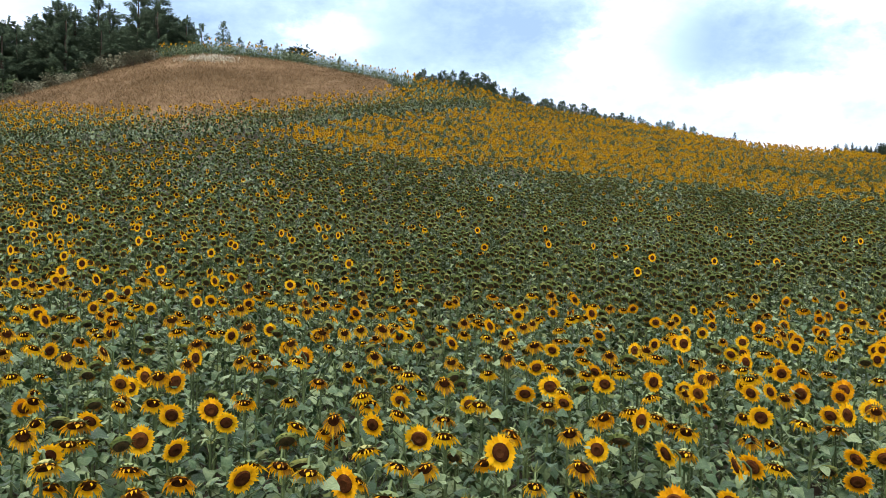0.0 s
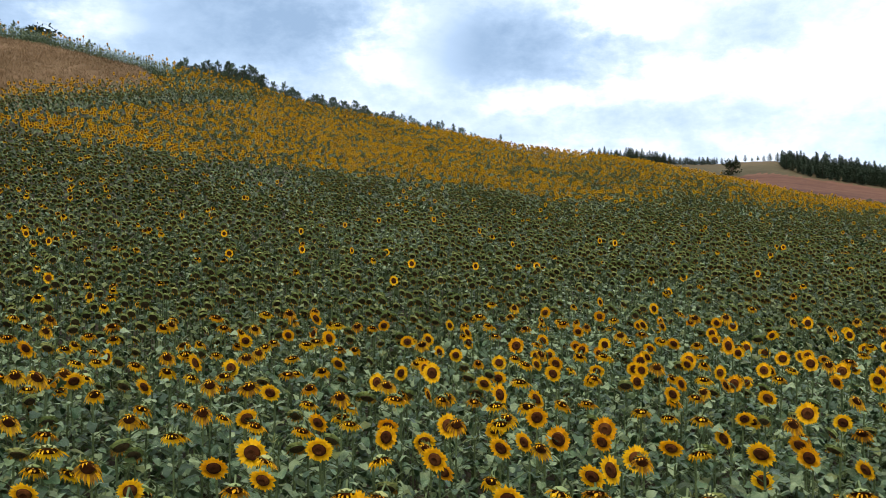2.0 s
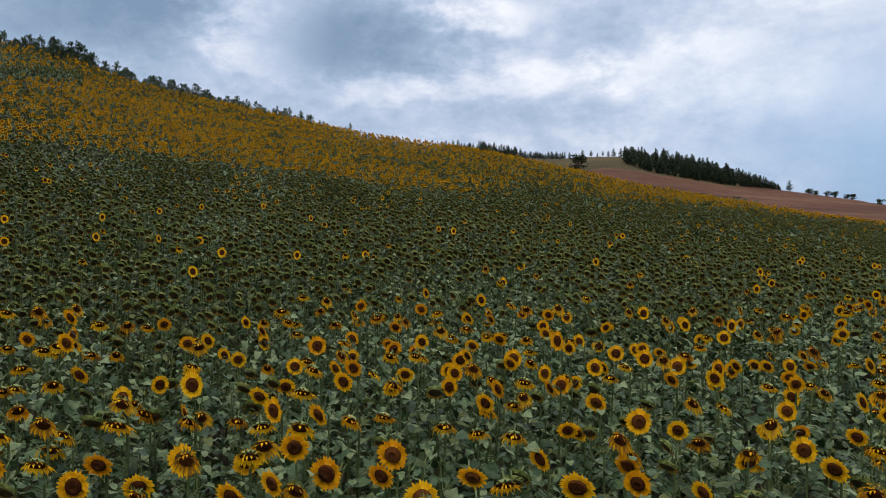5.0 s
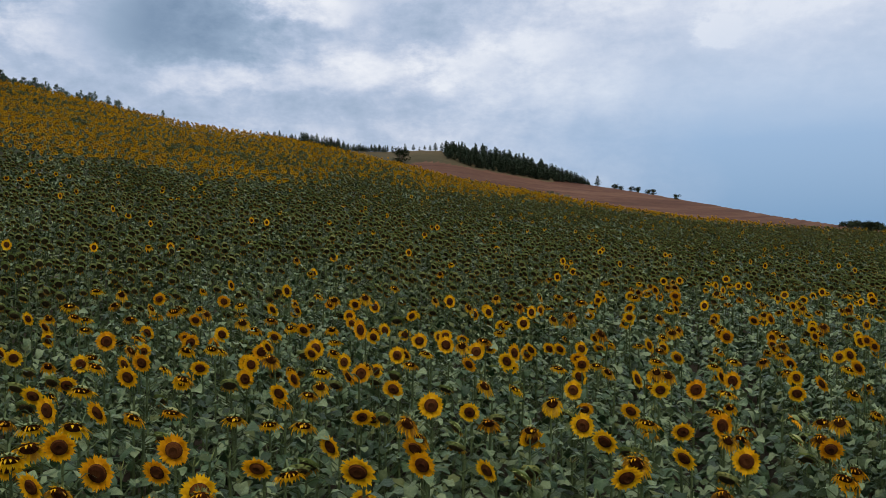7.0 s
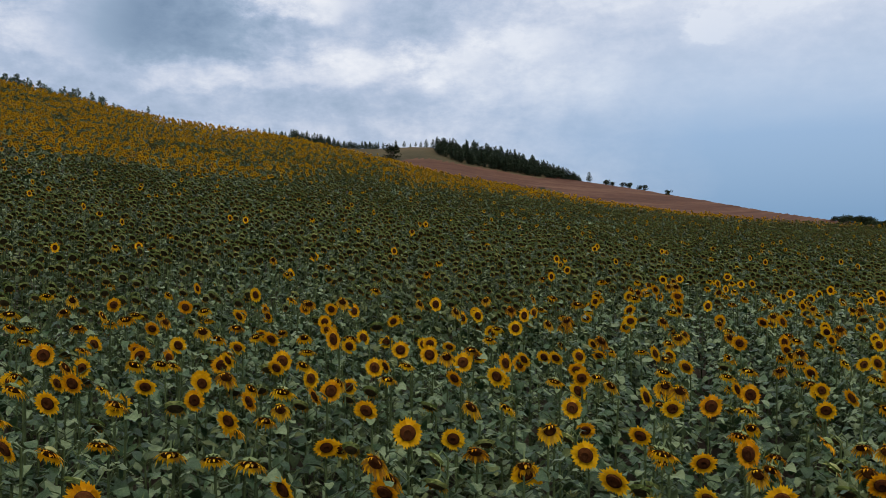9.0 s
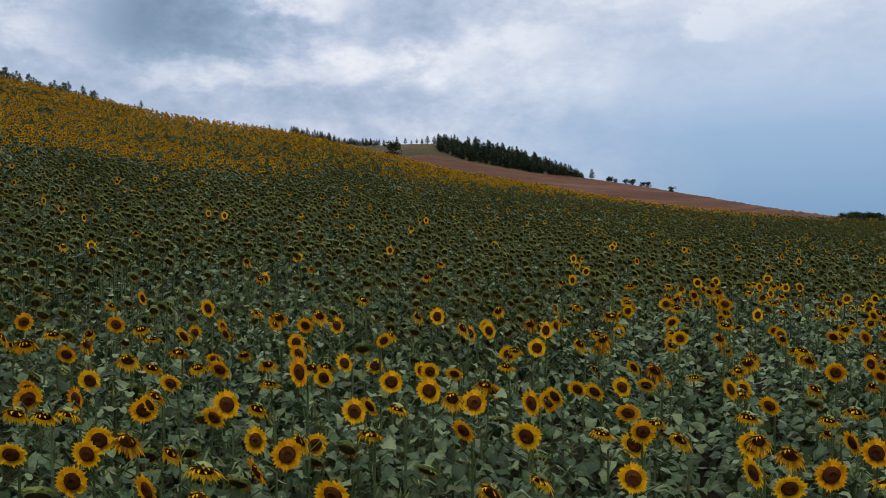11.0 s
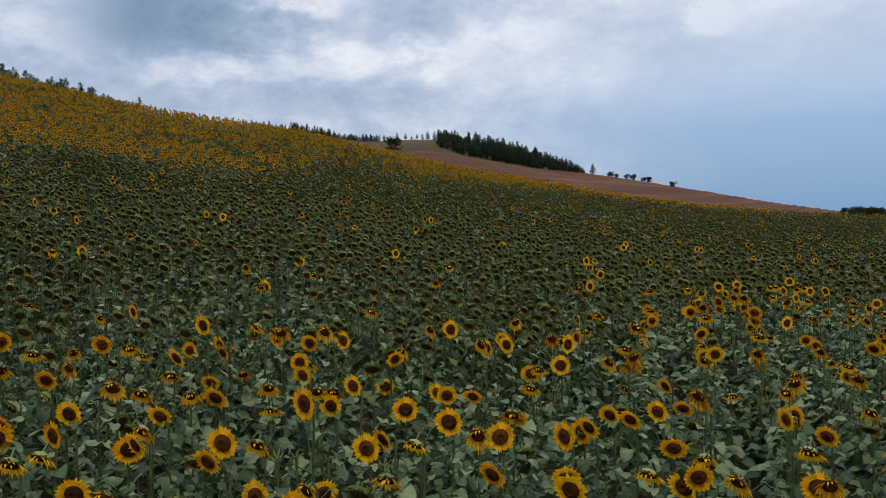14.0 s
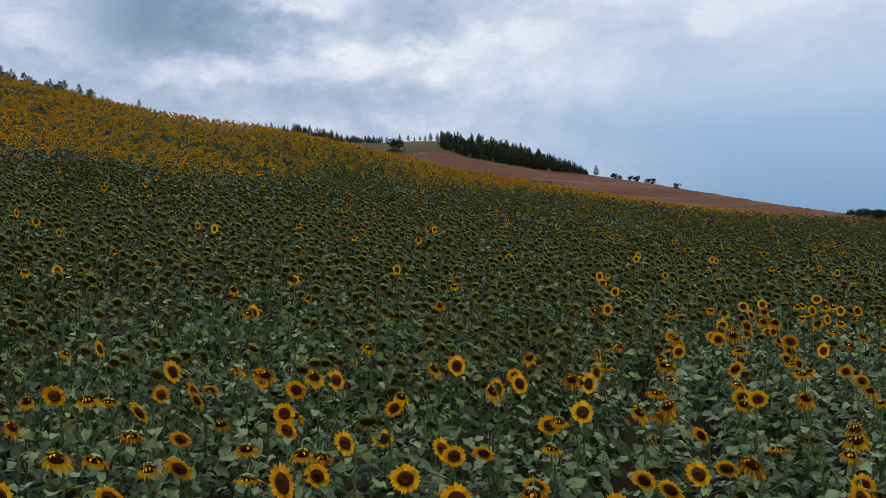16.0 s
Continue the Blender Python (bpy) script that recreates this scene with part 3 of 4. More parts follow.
def plan_field():
    """Places, kinds and turns of the plants, row by row."""
    rng = np.random.default_rng(5)
    d = np.array([math.sin(radians(53.5)), math.cos(radians(53.5))])
    nrm = np.array([d[1], -d[0]])
    rows = np.arange(-128, 95, 0.73)
    along = np.arange(-75, 130, 0.175)
    A, B = np.meshgrid(rows, along, indexing="ij")
    far = np.hypot(A, B) > 21  # rows blur together up the slope
    A = A + rng.normal(0, 1, A.shape) * np.where(far, 0.24, 0.065)
    B = B + rng.uniform(-0.1, 0.1, B.shape)
    x, y = A * nrm[0] + B * d[0], A * nrm[1] + B * d[1]
    x, y = x.ravel(), y.ravel()
    az, r = bearing(x, y)
    crest = np.interp(az, GRID, T_R)
    seen = (az > -34) & (az < 72)
    keep = np.where(seen, r < crest + 4, (r < 18) & (rng.random(len(x)) < 0.6)) & ~dry_patch(x, y)
    gap = np.interp(az, *GAP_B)
    # this bare strip stands in for the shade under the terrace's front plants
    keep &= ~((az < 3) & (np.abs(r - gap) < 1.2) & (rng.random(len(x)) < 0.93))
    inner = r < np.interp(az, *NEAR_B)
    keep &= ~(inner & (rng.random(len(x)) < 0.12))
    # farther up every second plant goes, hidden between its neighbours
    keep &= ~((r > 47) & ~((az < -2) & (r > crest - 8)) & (rng.random(len(x)) < np.where(r > np.interp(az, *GOLD_B), 0.08, 0.3)))
    x, y, az, r = x[keep], y[keep], az[keep], r[keep]
    blot = np.array([noise.noise((a * 0.16, b * 0.16, 3.0)) for a, b in zip(x, y)])
    fine = np.array([noise.noise((a * 0.7, b * 0.7, 9.0)) for a, b in zip(x, y)])
    near = r < np.interp(az, *NEAR_B) - 0.7 + 1.2 * blot + 0.8 * fine
    gold = r > np.interp(az, *GOLD_B) + 1.5 * blot + 1.2 * fine
    left = np.clip((4 - az) / 25, 0, 1)
    c = rng.random(len(x))
    share = np.zeros((len(x), 4))
    right = np.clip((az - 30) / 30, 0, 1)
    share[:] = np.stack([0.006 + 0.03 * left + 0.1 * np.clip(fine - 0.2, 0, 1) + 0.05 * left * np.clip(blot * 2, 0, 1), 0.015 + 0.26 * left, 0.9 - 0.22 * left, 0.06 + 0.08 * left], -1)
    stripe = np.array([noise.noise((a * 0.05, b * 0.45, 5.0)) for a, b in zip(x, y)]) + 0.5 * fine
    crest = np.interp(az, GRID, T_R)
    rich = np.clip(0.56 - 0.26 * np.clip((az - 12) / 14, 0, 1) - 0.15 * np.clip((az - 26) / 4, 0, 1) + 1.6 * stripe + 0.5 * (r > crest - 4) * (az > 20), 0.12, 0.93)
    rich *= np.clip((58 - az) / 7, 0.04, 1)
    share[gold] = np.stack([rich, 0.08 + 0 * left, (1 - rich) * 0.72, (1 - rich) * 0.28], -1)[gold]
    hung = np.clip((16 - az) / 16, 0, 1)
    share[near] = np.stack([0.22 - 0.06 * right - 0.1 * hung, 0.3 - 0.08 * right + 0.16 * hung, 0.14 - 0.08 * right, 0.3 + 0.2 * right - 0.06 * hung], -1)[near]
    edge = (~gold) & (r > np.interp(az, *GOLD_B) - 4.0) & (blot + 0.6 * fine > 0.14)
    share[edge] = (0.05, 0.02, 0.15, 0.78)
    terrace = (az < 3) & (r > np.interp(az, *GAP_B))
    green = (~gold) & (~near) & (blot + 0.35 * fine > 0.36)
    share[green] = (0.02, 0.02, 0.2, 0.76)
    share[terrace] = (0.2, 0.12, 0.08, 0.6)
    # dark withered kinds put the shade of the terrace's front into its colour
    share[terrace & (r < np.interp(az, *GAP_B) + 3.0)] = (0.04, 0.04, 0.85, 0.07)
    share[terrace & (r > crest - 6) & (az < -2)] = (0.05, 0.03, 0.07, 0.85)
    share = np.cumsum(np.clip(share, 0.005, 1), axis=1)
    share /= share[:, -1:]
    kind = (c[:, None] > share).sum(1)
    lo = np.array([0, 4, 8, 12])[kind]
    which = lo + (rng.random(len(x)) * np.array([4, 4, 4, 3])[kind]).astype(int)
    face = 190 + 1.3 * np.clip(az, -25, 68) + rng.normal(0, 1, len(x)) * np.where(gold, 13, 20)
    turn = np.radians(180 - face)
    size = np.clip(rng.normal(0.95, 0.1, len(x)), 0.75, 1.2)
    high = np.clip(rng.normal(1.0, 0.045, len(x)), 0.86, 1.12)
    high[terrace] *= 1.15
    front = terrace & (r < np.interp(az, *GAP_B) + 3.4)
    high[front] *= 1.12
    high[terrace & (r > crest - 6) & (az < -2)] *= 1.05
    size[~near & ~gold] *= 0.86
    size[gold] *= 0.85
    size[near] *= 0.96
    z = canopy(x, y) - PLANT
    # nearness to the strip of the field that the flight passes
    a, b, e = np.array([-2.5, 6.6]), np.array([2.5, 6.6]), np.array([11.0, 11.2])
    near_d = np.full(len(x), 1e9)
    for p, q in ((a, b), (b, e)):
        u = np.clip(((x - p[0]) * (q - p)[0] + (y - p[1]) * (q - p)[1]) / ((q - p) ** 2).sum(), 0, 1)
        near_d = np.minimum(near_d, np.hypot(x - p[0] - u * (q - p)[0], y - p[1] - u * (q - p)[1]))
    lod = np.where(near_d < 8, 0, np.where(near_d < 22, 1, 2))
    behind = (az < -34) | (az > 74)
    lod[(az < -2) & (az > -20) & (r > crest - 6)] = 1
    lod[behind] = 2
    return np.stack([x, y, z], -1), which, turn, size, high, near_d, lod


# plants that stand out along the flight, stretch by stretch: b in bloom, d drooping, w withered
STANDING = [
    ("dddbbdwbdbbbbdddbbbddbbd", [(-1.95, 5.25, 1.65), (-1.58, 5.06, 1.63), (-2.76, 6.44, 1.55), (-1.23, 5.16, 1.62), (-2.11, 6.57, 1.73), (-0.56, 6.02, 1.59), (-0.79, 6.35, 1.67), (0.36, 5.46, 1.71), (-0.01, 6.80, 1.66), (1.47, 5.65, 1.66), (-0.40, 7.66, 1.66), (-1.45, 8.76, 1.90), (2.75, 5.67, 1.47), (1.88, 6.62, 1.60), (1.32, 7.32, 1.54), (-0.52, 8.98, 1.77), (1.07, 7.65, 1.64), (0.75, 7.95, 1.67), (3.00, 6.21, 1.49), (1.11, 8.02, 1.68), (2.45, 6.85, 1.49), (1.46, 7.77, 1.79), (1.50, 8.10, 1.72), (1.93, 7.97, 1.64)]),
    ("bbbbbbbdbbbbdbbddbbbbbbb", [(2.38, 7.85, 1.55), (1.02, 9.46, 1.71), (1.60, 9.06, 1.72), (0.09, 10.50, 1.87), (3.56, 7.52, 1.56), (2.20, 9.05, 1.65), (1.25, 9.92, 1.85), (3.06, 8.57, 1.72), (2.70, 8.90, 1.66), (3.93, 7.84, 1.54), (3.51, 8.40, 1.60), (3.79, 8.16, 1.61), (4.52, 7.90, 1.53), (4.07, 8.69, 1.59), (5.39, 7.70, 1.48), (2.97, 9.97, 1.71), (3.37, 9.63, 1.67), (5.58, 8.06, 1.49), (6.03, 7.81, 1.31), (3.57, 10.09, 1.69), (3.88, 9.86, 1.67), (6.75, 7.34, 1.50), (7.25, 7.03, 1.36), (3.02, 10.76, 1.84)]),
    ("dbdbbbbbbbdbbbbbbdbbdbbb", [(5.01, 9.26, 1.53), (3.57, 10.62, 1.72), (4.49, 10.00, 1.57), (4.22, 10.26, 1.85), (5.28, 9.64, 1.68), (5.85, 9.25, 1.47), (7.86, 7.52, 1.37), (6.36, 8.96, 1.55), (4.74, 10.43, 1.74), (7.36, 8.16, 1.38), (6.88, 8.83, 1.35), (4.55, 10.98, 1.85), (8.04, 8.23, 1.40), (7.54, 8.73, 1.39), (6.58, 9.89, 1.53), (6.30, 10.25, 1.63), (5.73, 11.34, 1.69), (5.70, 12.01, 1.75), (9.56, 8.68, 1.35), (6.52, 11.44, 1.70), (7.34, 10.73, 1.59), (10.78, 7.99, 1.37), (6.25, 11.97, 1.74), (7.98, 10.51, 1.55)]),
    ("bbdddbbbbbbbbbdbddbbbbbb", [(8.34, 10.23, 1.52), (6.76, 11.80, 1.70), (9.29, 9.66, 1.44), (8.88, 10.04, 1.48), (7.88, 11.21, 1.61), (6.60, 12.55, 1.77), (7.39, 11.86, 1.86), (8.54, 11.09, 1.58), (9.48, 10.31, 1.49), (8.97, 10.88, 1.55), (8.43, 11.55, 1.62), (7.10, 12.77, 1.80), (10.84, 9.93, 1.42), (8.45, 12.16, 1.61), (7.63, 12.94, 1.59), (9.95, 11.11, 1.48), (11.89, 9.42, 1.33), (8.06, 12.93, 1.69), (10.11, 11.48, 1.43), (7.49, 13.87, 1.71), (8.19, 13.44, 1.75), (10.62, 11.38, 1.40), (9.53, 12.64, 1.49), (10.99, 11.39, 1.37)]),
    ("bbdbdddbbbb", [(9.30, 12.89, 1.52), (10.16, 12.53, 1.64), (8.04, 14.44, 1.64), (9.15, 13.55, 1.50), (7.33, 15.31, 1.80), (11.18, 12.25, 1.40), (12.08, 11.63, 1.29), (11.70, 12.16, 1.37), (9.33, 14.68, 1.83), (8.45, 15.72, 1.69), (13.09, 13.62, 1.52)]),
]


HEAD_AT = [np.mean(sunflower_pieces(100 + k, kind, 0)[1].v, axis=0) for k, kind in enumerate(KINDS)]


def stand_out(plan):
    """Moves the nearest plant of the row onto each named place."""
    spot, which, turn, size, high, strip, lod = plan
    taken = np.zeros(len(spot), bool)
    rg = np.random.default_rng(21)
    for kinds, places in STANDING:
        for kind, (x, y, z) in zip(kinds, places):
            d = np.hypot(spot[:, 0] - x, spot[:, 1] - y) + 9 * taken + 0.15 * (which // 4 != "bdw".index(kind))
            i = int(np.argmin(d))
            taken[i] = True
            k = 4 * "bdw".index(kind) + int(rg.integers(0, 4))
            which[i], size[i], lod[i], strip[i] = k, rg.uniform(0.92, 1.05), 0, -1.0
            # the head, not the foot, stands at the place
            hx, hy, hz = HEAD_AT[k]
            c, sn = math.cos(turn[i]) * size[i], math.sin(turn[i]) * size[i]
            fx, fy = x - hx * c + hy * sn, y - hx * sn - hy * c
            foot = float(canopy(fx, fy)) - PLANT
            spot[i], high[i] = (fx, fy, foot), (z - foot) / hz
    return spot, which, turn, size, high, strip, lod


SPOT, WHICH, TURN_OF, SIZE, HIGH, STRIP, LOD = stand_out(plan_field())
ORDER = np.argsort(STRIP)
SINGLE = ORDER[:265]
REST = ORDER[265:]
FIELD_LABELS = {
    "bloom": "tall sunflower in full yellow bloom with broad green leaves",
    "droop": "sunflower with a hanging heavy head and folded yellow petals",
    "withered": "faded sunflower with a bowed dark brown seed head",
    "leafy": "young green sunflower with a closed bud among leaves",
}
models = {}
for k, kind in enumerate(KINDS):
    stem, head, petals, leaves = sunflower_pieces(100 + k, kind, 0)
    models[k] = (stem.mesh("stem", FLOWER_MATS), head.mesh("head", FLOWER_MATS), petals and petals.mesh("petals", FLOWER_MATS), [l.mesh("leaf", FLOWER_MATS) for l in leaves])
first = {}
for i in SINGLE:
    k, m = int(WHICH[i]), pose(*SPOT[i], 0, 0, math.degrees(TURN_OF[i]))
    s = Matrix.Diagonal((SIZE[i], SIZE[i], HIGH[i], 1))
    if k in first:
        thing = copy_thing(first[k], m)
    else:
        thing = tagged(new("sunflower"), FIELD_LABELS[KINDS[k]], "sunflower", "sunflowers in the field")
        stem, head, petals, leaves = models[k]
        part("stem", stem, None, thing)
        h = part("flower_head" if petals else "bud", head, None, thing)
        if petals:
            part("petals", petals, None, h)
        for l in leaves:
            part("leaf", l, None, thing)
        first[k] = thing
        thing.matrix_basis = m
    thing.scale = (SIZE[i], SIZE[i], HIGH[i])
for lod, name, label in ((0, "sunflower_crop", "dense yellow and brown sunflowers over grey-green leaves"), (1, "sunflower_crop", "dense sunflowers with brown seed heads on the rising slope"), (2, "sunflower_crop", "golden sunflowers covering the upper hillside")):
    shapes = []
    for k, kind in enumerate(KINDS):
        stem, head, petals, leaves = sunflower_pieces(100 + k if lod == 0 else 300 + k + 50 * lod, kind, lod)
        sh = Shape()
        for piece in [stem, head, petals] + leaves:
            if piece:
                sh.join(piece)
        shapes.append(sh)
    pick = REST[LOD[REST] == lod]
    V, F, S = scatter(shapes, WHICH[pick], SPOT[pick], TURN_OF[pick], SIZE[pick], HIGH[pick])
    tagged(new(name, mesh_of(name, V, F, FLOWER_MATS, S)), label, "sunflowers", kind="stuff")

# ---- trees ----


def conifer(seed, tall, spread, sparse=0.0, tufts=10):
    """Trunk and crown of a pine with whorls of drooping boughs."""
    rng = random.Random(seed)
    trunk, crown = Shape(), Shape()
    trunk.tube([(0, 0, -0.6), (rng.uniform(-0.1, 0.1), 0, tall * 0.5), (0, 0, tall * 0.96)], [0.022 * tall, 0.014 * tall, 0.003 * tall], 6)
    levels = 19
    for k in range(levels):
        f = 0.05 + 0.93 * k / (levels - 1)
        reach = spread * (1 - f) ** 0.75 * (0.75 if f < 0.25 else 1.0) + 0.03 * tall
        n = 7 if f < 0.75 else 5
        for i in range(n):
            if rng.random() < sparse:
                continue
            a = 6.2832 * (i + rng.random()) / n
            L = reach * rng.uniform(0.65, 1.2)
            z = tall * f + rng.uniform(-0.03, 0.03) * tall
            rise = rng.uniform(-0.05, 0.35) * L
            dx, dy = math.cos(a), math.sin(a)
            for j in range(tufts):
                q = rng.uniform(0.25, 1.0)
                px, py, pz = dx * L * q, dy * L * q, z + rise * q + rng.uniform(-0.02, 0.03) * tall
                w = rng.uniform(0.04, 0.085) * tall * (10 / tufts) ** 0.5 * (0.6 + 0.5 * (1 - f))
                b = a + rng.uniform(-1.1, 1.1)
                ux, uy = math.cos(b), math.sin(b)
                up = rng.uniform(-0.2, 0.8) * w
                crown.add([(px - ux * w * 0.5 + uy * w * 0.3, py - uy * w * 0.5 - ux * w * 0.3, pz), (px - ux * w * 0.5 - uy * w * 0.3, py - uy * w * 0.5 + ux * w * 0.3, pz + rng.uniform(-0.3, 0.3) * w), (px + ux * w, py + uy * w, pz + up)], [(0, 1, 2)])
    for i in range(6):
        a = rng.random() * 6.28
        crown.add([(0.02 * tall * math.cos(a), 0.02 * tall * math.sin(a), tall * 0.92), (0.02 * tall * math.cos(a + 2), 0.02 * tall * math.sin(a + 2), tall * 0.93), (0, 0, tall * 1.02)], [(0, 1, 2)])
    return trunk, crown


def bush(seed, wide, tall, leaves=1100):
    """Short stems and an uneven crown of small leaves in clumps."""
    rng = random.Random(seed)
    trunk, crown = Shape(), Shape()
    clumps = [(rng.uniform(-0.36, 0.36) * wide, rng.uniform(-0.36, 0.36) * wide, rng.uniform(0.12, 0.72) * tall, rng.uniform(0.17, 0.28)) for _ in range(14)]
    for cx, cy, cz, _ in clumps[:5]:
        trunk.tube([(cx * 0.1, cy * 0.1, -0.4), (cx * 0.5, cy * 0.5, cz * 0.6), (cx, cy, cz)], [0.03 * tall, 0.02 * tall, 0.008 * tall], 5)
    for i in range(leaves):
        cx, cy, cz, cr = rng.choice(clumps)
        v = Vector((rng.gauss(0, 1), rng.gauss(0, 1), rng.gauss(0, 1))).normalized() * rng.uniform(0.6, 1.1)
        p = Vector((cx + v.x * cr * wide, cy + v.y * cr * wide, max(-0.05 * tall, cz + v.z * cr * tall)))
        a = Vector((rng.gauss(0, 1), rng.gauss(0, 1), rng.gauss(0, 1))).normalized() * rng.uniform(0.05, 0.09) * (wide + tall) * 0.6
        b = a.orthogonal().normalized() * a.length * 0.6
        crown.add([p - a * 0.5, p + b * 0.5, p + a * 0.7, p - b * 0.5], [(0, 1, 2), (0, 2, 3)])
    return trunk, crown


def tree_model(name, label, category, shapes, mats, group=""):
    trunk, crown = shapes
    return lambda: (name, label, category, trunk.mesh("trunk", [mats[0]]), crown.mesh("crown", [mats[1]], False), group)


made_trees = {}


def plant_tree(key, model, x, y, scale, turn, sink=0.0, broad=1.0):
    m = pose(x, y, soil(x, y) - sink, 0, 0, turn)
    if key in made_trees:
        thing = copy_thing(made_trees[key], m)
    else:
        name, label, category, trunk, crown, group = model()
        thing = tagged(new(name), label, category, group)
        part("trunk", trunk, None, thing)
        part("crown", crown, None, thing)
        made_trees[key] = thing
        thing.matrix_basis = m
    thing.scale = (scale * broad, scale * broad, scale)
    return thing


PINES = [tree_model("pine_tree", "dark green pine with a pointed ragged crown on the hill", "pine tree", conifer(40 + k, 10.0, 2.3 + 0.25 * k, 0.03 * k, 80), (BARK, NEEDLE), "pines of the woods") for k in range(5)]
SAPLINGS = [tree_model("young_pine", "thin young pine with open boughs on the skyline", "pine tree", conifer(60 + k, 4.0, 1.25, 0.35, 18), (BARK, NEEDLE), "young pines along the crest") for k in range(3)]
BUSHES = [tree_model("bush", "rounded dark green bush with dense small leaves", "bush", bush(80 + k, 4.0, 3.4), (BARK, BUSHLEAF)) for k in range(3)]

rng = random.Random(11)


def wood(n, az0, az1, r0, r1, height, keys=PINES, tag="pine", base=10.0, broad=1.0):
    """Trees spread over a stretch; r0, r1 and height are functions of the bearing."""
    for i in range(n):
        az = az0 + (az1 - az0) * (i + rng.random()) / n
        r = rng.uniform(r0(az), r1(az))
        k = rng.randrange(len(keys))
        plant_tree((tag, k), keys[k], *at_bearing(az, r), height(az) * rng.uniform(0.75, 1.12) / base, rng.uniform(0, 360), 0.0, broad)


def far_wood(name, label, n, az0, az1, r0, r1, height):
    """Distant woods, joined."""
    spots, turns, sizes = [], [], []
    for i in range(n):
        az = az0 + (az1 - az0) * (i + rng.random()) / n
        x, y = at_bearing(az, rng.uniform(r0(az), r1(az)))
        spots.append((x, y, soil(x, y)))
        turns.append(rng.uniform(0, 6.28))
        sizes.append(height(az) * rng.uniform(0.6, 1.22) / 10)
    shapes = []
    for k in range(4):
        trunk, crown = conifer(70 + k, 10.0, 2.0 + 0.25 * k, 0.0, 6)
        sh = Shape()
        sh.join(trunk, [0])
        sh.join(crown, [1])
        shapes.append(sh)
    sizes = np.array(sizes)
    V, F, S = scatter(shapes, np.array([rng.randrange(4) for _ in spots]), np.array(spots), np.array(turns), sizes, sizes)
    tagged(new(name, mesh_of(name, V, F, [BARK, DARKNEEDLE], S, False)), label, "woods", kind="stuff")


def line(*pairs):
    xs, ys = [p[0] for p in pairs], [p[1] for p in pairs]
    return lambda a: float(np.interp(a, xs, ys))


# woods on the hill's left shoulder, the trees behind the crest, and the far woods
wood(185, -42, -16.3, line((-46, 92), (-29, 92), (-16.3, 95)), line((-46, 118), (-20, 112), (-16.3, 100)), line((-46, 11.6), (-28, 11.2), (-24, 10.9), (-21, 10.5), (-19, 9.8), (-17.8, 8.4), (-16.3, 5.6)), broad=1.35)
wood(190, -2, 18.5, line((-2, 90), (18, 93)), line((-2, 97), (6, 97), (18, 98)), line((-2, 3.9), (1.6, 4.3), (6, 3.7), (10, 3.1), (14, 2.7), (18.5, 2.3)), broad=1.3)
wood(16, 12, 19, line((12, 90), (19, 92)), line((12, 94), (19, 96)), line((12, 2.8), (19, 2.4)), SAPLINGS, "sapling", 4.0)
far_wood("distant_wood", "distant belt of dark pines behind the hill", 150, 24.4, 32.6, line((24, 298), (33, 300)), line((24, 312), (33, 312)), line((24.4, 3.2), (27.8, 3.9), (30, 2.9), (32.6, 1.9)))
far_wood("distant_wood", "distant dark pine wood on a ploughed hill", 300, 36.4, 45.9, line((36.4, 284), (38, 272), (41, 280), (43.4, 290), (45.9, 306)), line((36.4, 300), (37.2, 312), (45.9, 314)), line((36.4, 3.9), (38.6, 4.9), (40, 5.4), (42, 5.4), (43.4, 4.6), (44.8, 3.3), (45.9, 1.8)))
FIRS = [tree_model("fir_tree", "dark lone fir on the far ridge", "fir tree", conifer(50 + k, 10.0, 2.9, 0.08, 18), (BARK, DARKNEEDLE), "firs on the far ridge") for k in range(2)]
for az, r, h in ((32.9, 304, 1.9), (33.75, 303, 2.5), (34.3, 305, 2.0), (34.7, 306, 1.3), (35.05, 305, 1.6), (35.4, 303, 1.9), (35.75, 304, 2.7), (36.2, 303, 3.0), (46.4, 305, 3.4)):
    key = rng.randrange(2)
    plant_tree(("fir", key), FIRS[key], *at_bearing(az, r), h / 10.0, rng.uniform(0, 360), 0.0, 1.5)

for az, r, h in ((-16.0, 92, 5.6), (-14.66, 92, 5.8), (-14.3, 93, 4.6), (-13.6, 92, 4.3), (-12.9, 93, 3.6), (-12.2, 92, 4.3), (-11.9, 93, 3.9), (-11.2, 92, 4.1), (-10.8, 93, 3.8), (-8.2, 91, 3.2), (-7.6, 92, 3.2), (-7.1, 91, 3.5), (-6.5, 92, 3.0), (-1.64, 91, 3.5)):
    key = rng.randrange(3)
    plant_tree(("sapling", key), SAPLINGS[key], *at_bearing(az, r), h / 4.0, rng.uniform(0, 360))
for az, r, w in ((-9.86, 88, 1.0), (33.4, 264, 1.5), (47.5, 307, 0.6), (47.9, 307, 0.5), (48.5, 306, 0.55), (48.9, 306, 0.6), (49.6, 306, 0.5), (49.9, 306, 0.6), (51.4, 300, 0.55), (-24.2, 86, 0.7), (-27.5, 87, 1.0), (-22.6, 86, 0.5)):
    key = rng.randrange(3)
    plant_tree(("bush", key), BUSHES[key], *at_bearing(az, r), w, rng.uniform(0, 360))
SCRUBS = [tree_model("scrub_bush", "low grey-green scrub bush on open land", "bush", bush(90 + k, 3.2, 2.2, 700), (BARK, SCRUB), "scrub at the edges") for k in range(2)]
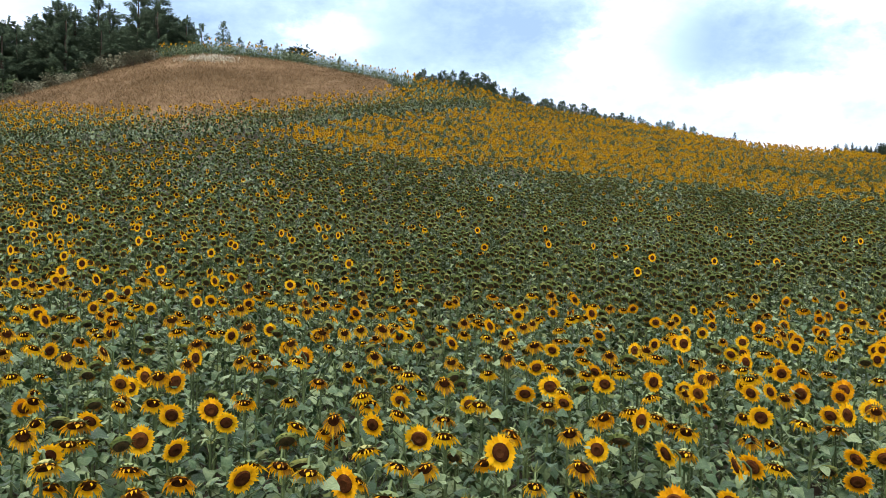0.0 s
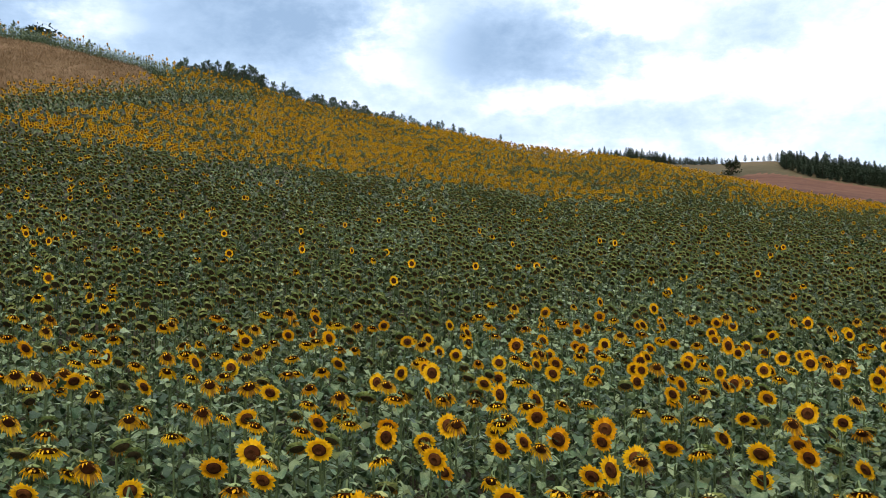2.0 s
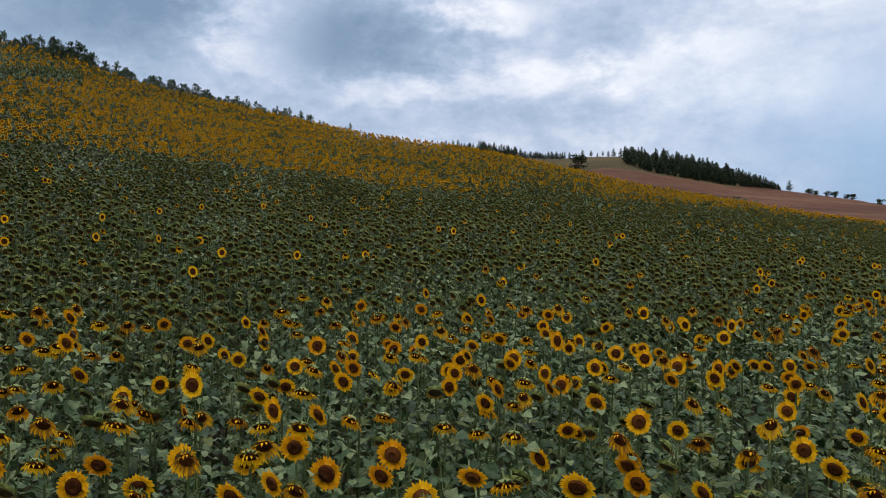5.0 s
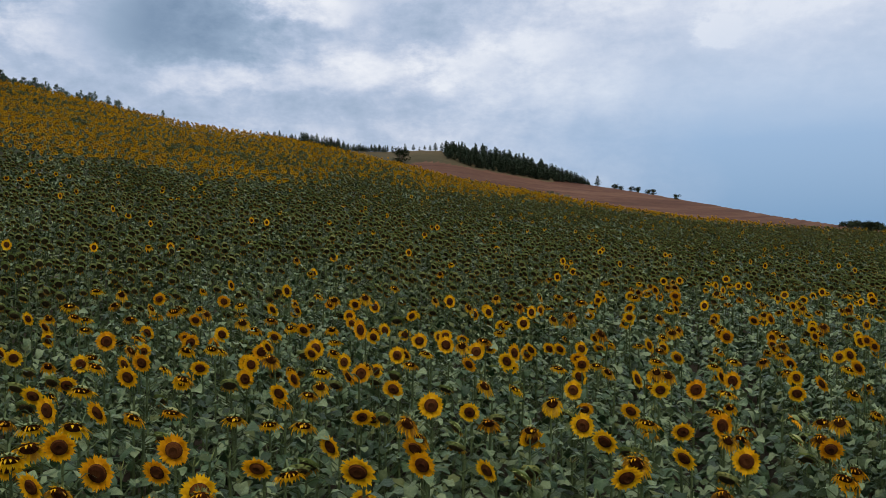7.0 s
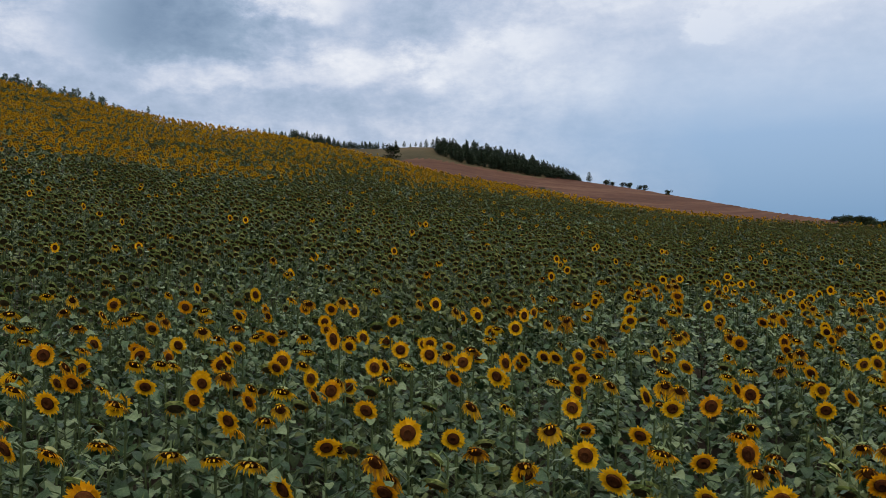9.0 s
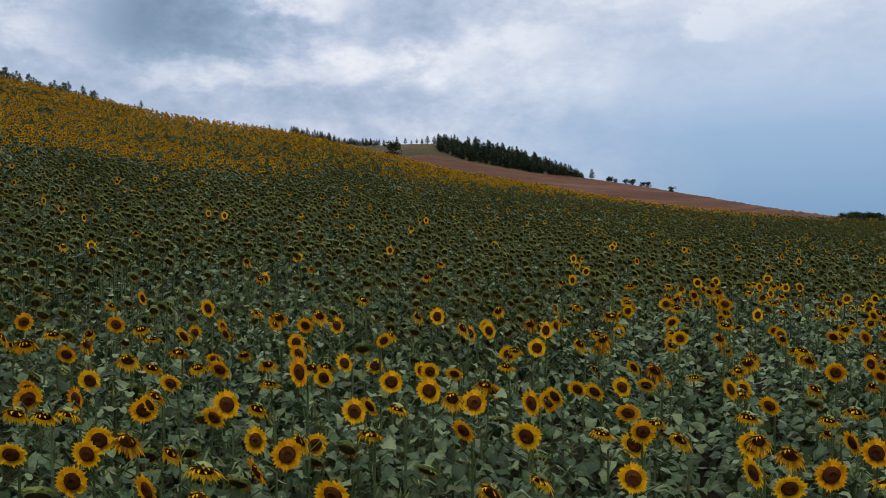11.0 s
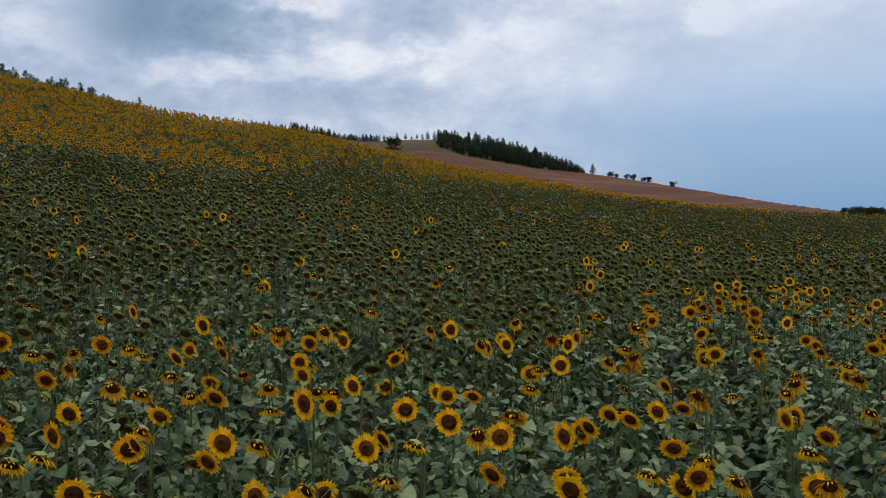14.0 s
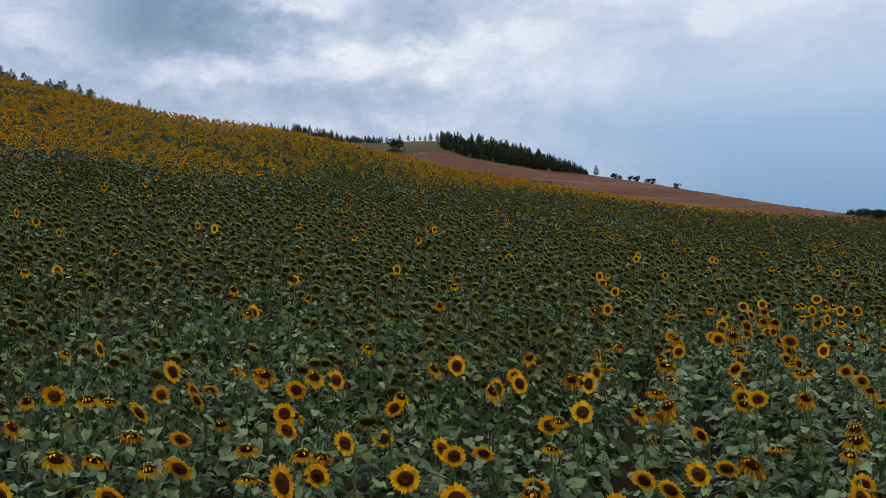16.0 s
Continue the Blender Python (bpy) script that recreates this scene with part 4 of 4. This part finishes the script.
for i in range(26):
    az = -29.5 + i * 0.42 + rng.uniform(-0.2, 0.2)
    edge = float(np.interp(az, GRID, T_R))
    plant_tree(("scrub", i % 2), SCRUBS[i % 2], *at_bearing(az, edge - rng.uniform(0.5, 4.5)), rng.uniform(0.35, 0.8), rng.uniform(0, 360))
# scrub added in place of a dug-up dark patch in the ploughed field
for i in range(22):
    plant_tree(("scrub", i % 2), SCRUBS[i % 2], *at_bearing(rng.uniform(41.2, 44.4), rng.uniform(222, 238)), rng.uniform(0.3, 0.7), rng.uniform(0, 360))
for i in range(26):
    key = rng.randrange(3)
    az = 61.0 + i * 0.2 + rng.uniform(-0.1, 0.1)
    plant_tree(("bush", key), BUSHES[key], *at_bearing(az, float(np.interp(az, GRID, T_RR)) - rng.uniform(1, 6)), rng.uniform(0.45, 0.65), rng.uniform(0, 360), 0.55)

# ---- dry grass, fence posts ----


def tuft(seed, tall, n=7):
    rg, sh = random.Random(seed), Shape()
    for i in range(n):
        a, b = rg.uniform(0, 6.28), rg.uniform(0.03, 0.16)
        x, y, w = math.cos(a), math.sin(a), 0.02
        sh.add([(x * b - y * w, y * b + x * w, -0.05), (x * b + y * w, y * b - x * w, -0.05), (x * b * 2.6, y * b * 2.6, tall * rg.uniform(0.6, 1.1))], [(0, 1, 2)])
    return sh


g = np.random.default_rng(8)
gaz, gr = g.uniform(-40, -2.5, 36000), g.uniform(52, 92, 36000)
gx, gy = gr * np.sin(np.radians(gaz)), gr * np.cos(np.radians(gaz))
ok = dry_patch(gx, gy)
gx, gy = gx[ok], gy[ok]
gp = np.stack([gx, gy, canopy(gx, gy) + bank(gx, gy) - PLANT], -1)
V, F, S = scatter([tuft(k, 0.5, 5) for k in range(4)], g.integers(0, 4, len(gx)), gp, g.uniform(0, 6.28, len(gx)), g.uniform(0.8, 1.6, len(gx)), g.uniform(0.2, 0.5, len(gx)))
tagged(new("dry_grass", mesh_of("dry_grass", V, F, [GRASS], S, False)), "tall dry straw-coloured grass on the hilltop", "grass", kind="stuff")
paz, pr = g.normal(-15.6, 0.8, 200), g.normal(78.5, 0.7, 200)
pp = np.stack([pr * np.sin(np.radians(paz)), pr * np.cos(np.radians(paz))], -1)
pp = np.concatenate([pp, (canopy(pp[:, 0], pp[:, 1]) + bank(pp[:, 0], pp[:, 1]) - PLANT)[:, None]], 1)
V, F, S = scatter([tuft(20 + k, 0.6, 10) for k in range(3)], g.integers(0, 3, 200), pp, g.uniform(0, 6.28, 200), g.uniform(0.8, 1.6, 200), g.uniform(0.3, 0.7, 200))
tagged(new("pale_weeds", mesh_of("pale_weeds", V, F, [PALEGRASS], S, False)), "pale seeded weeds standing in the dry grass", "weeds", kind="stuff")


def fence_post(az, r, tall):
    x, y = at_bearing(az, r)
    post = Shape()
    post.tube([(0, 0, -0.3), (0.02, 0, tall * 0.5), (0.03, 0.01, tall), (0.03, 0.01, tall + 0.03)], [0.05, 0.047, 0.045, 0.015], 6)
    ob = new("fence_post", post.mesh("fence_post", [POST]))
    ob.matrix_basis = pose(x, y, soil(x, y), 2, 1, az)
    tagged(ob, "weathered grey wooden post at the edge of dry grass", "fence post", "fence posts")


for az, r in ((-20.8, 81.5), (-19.5, 82), (-18.9, 82.5)):
    fence_post(az, r, 0.9)
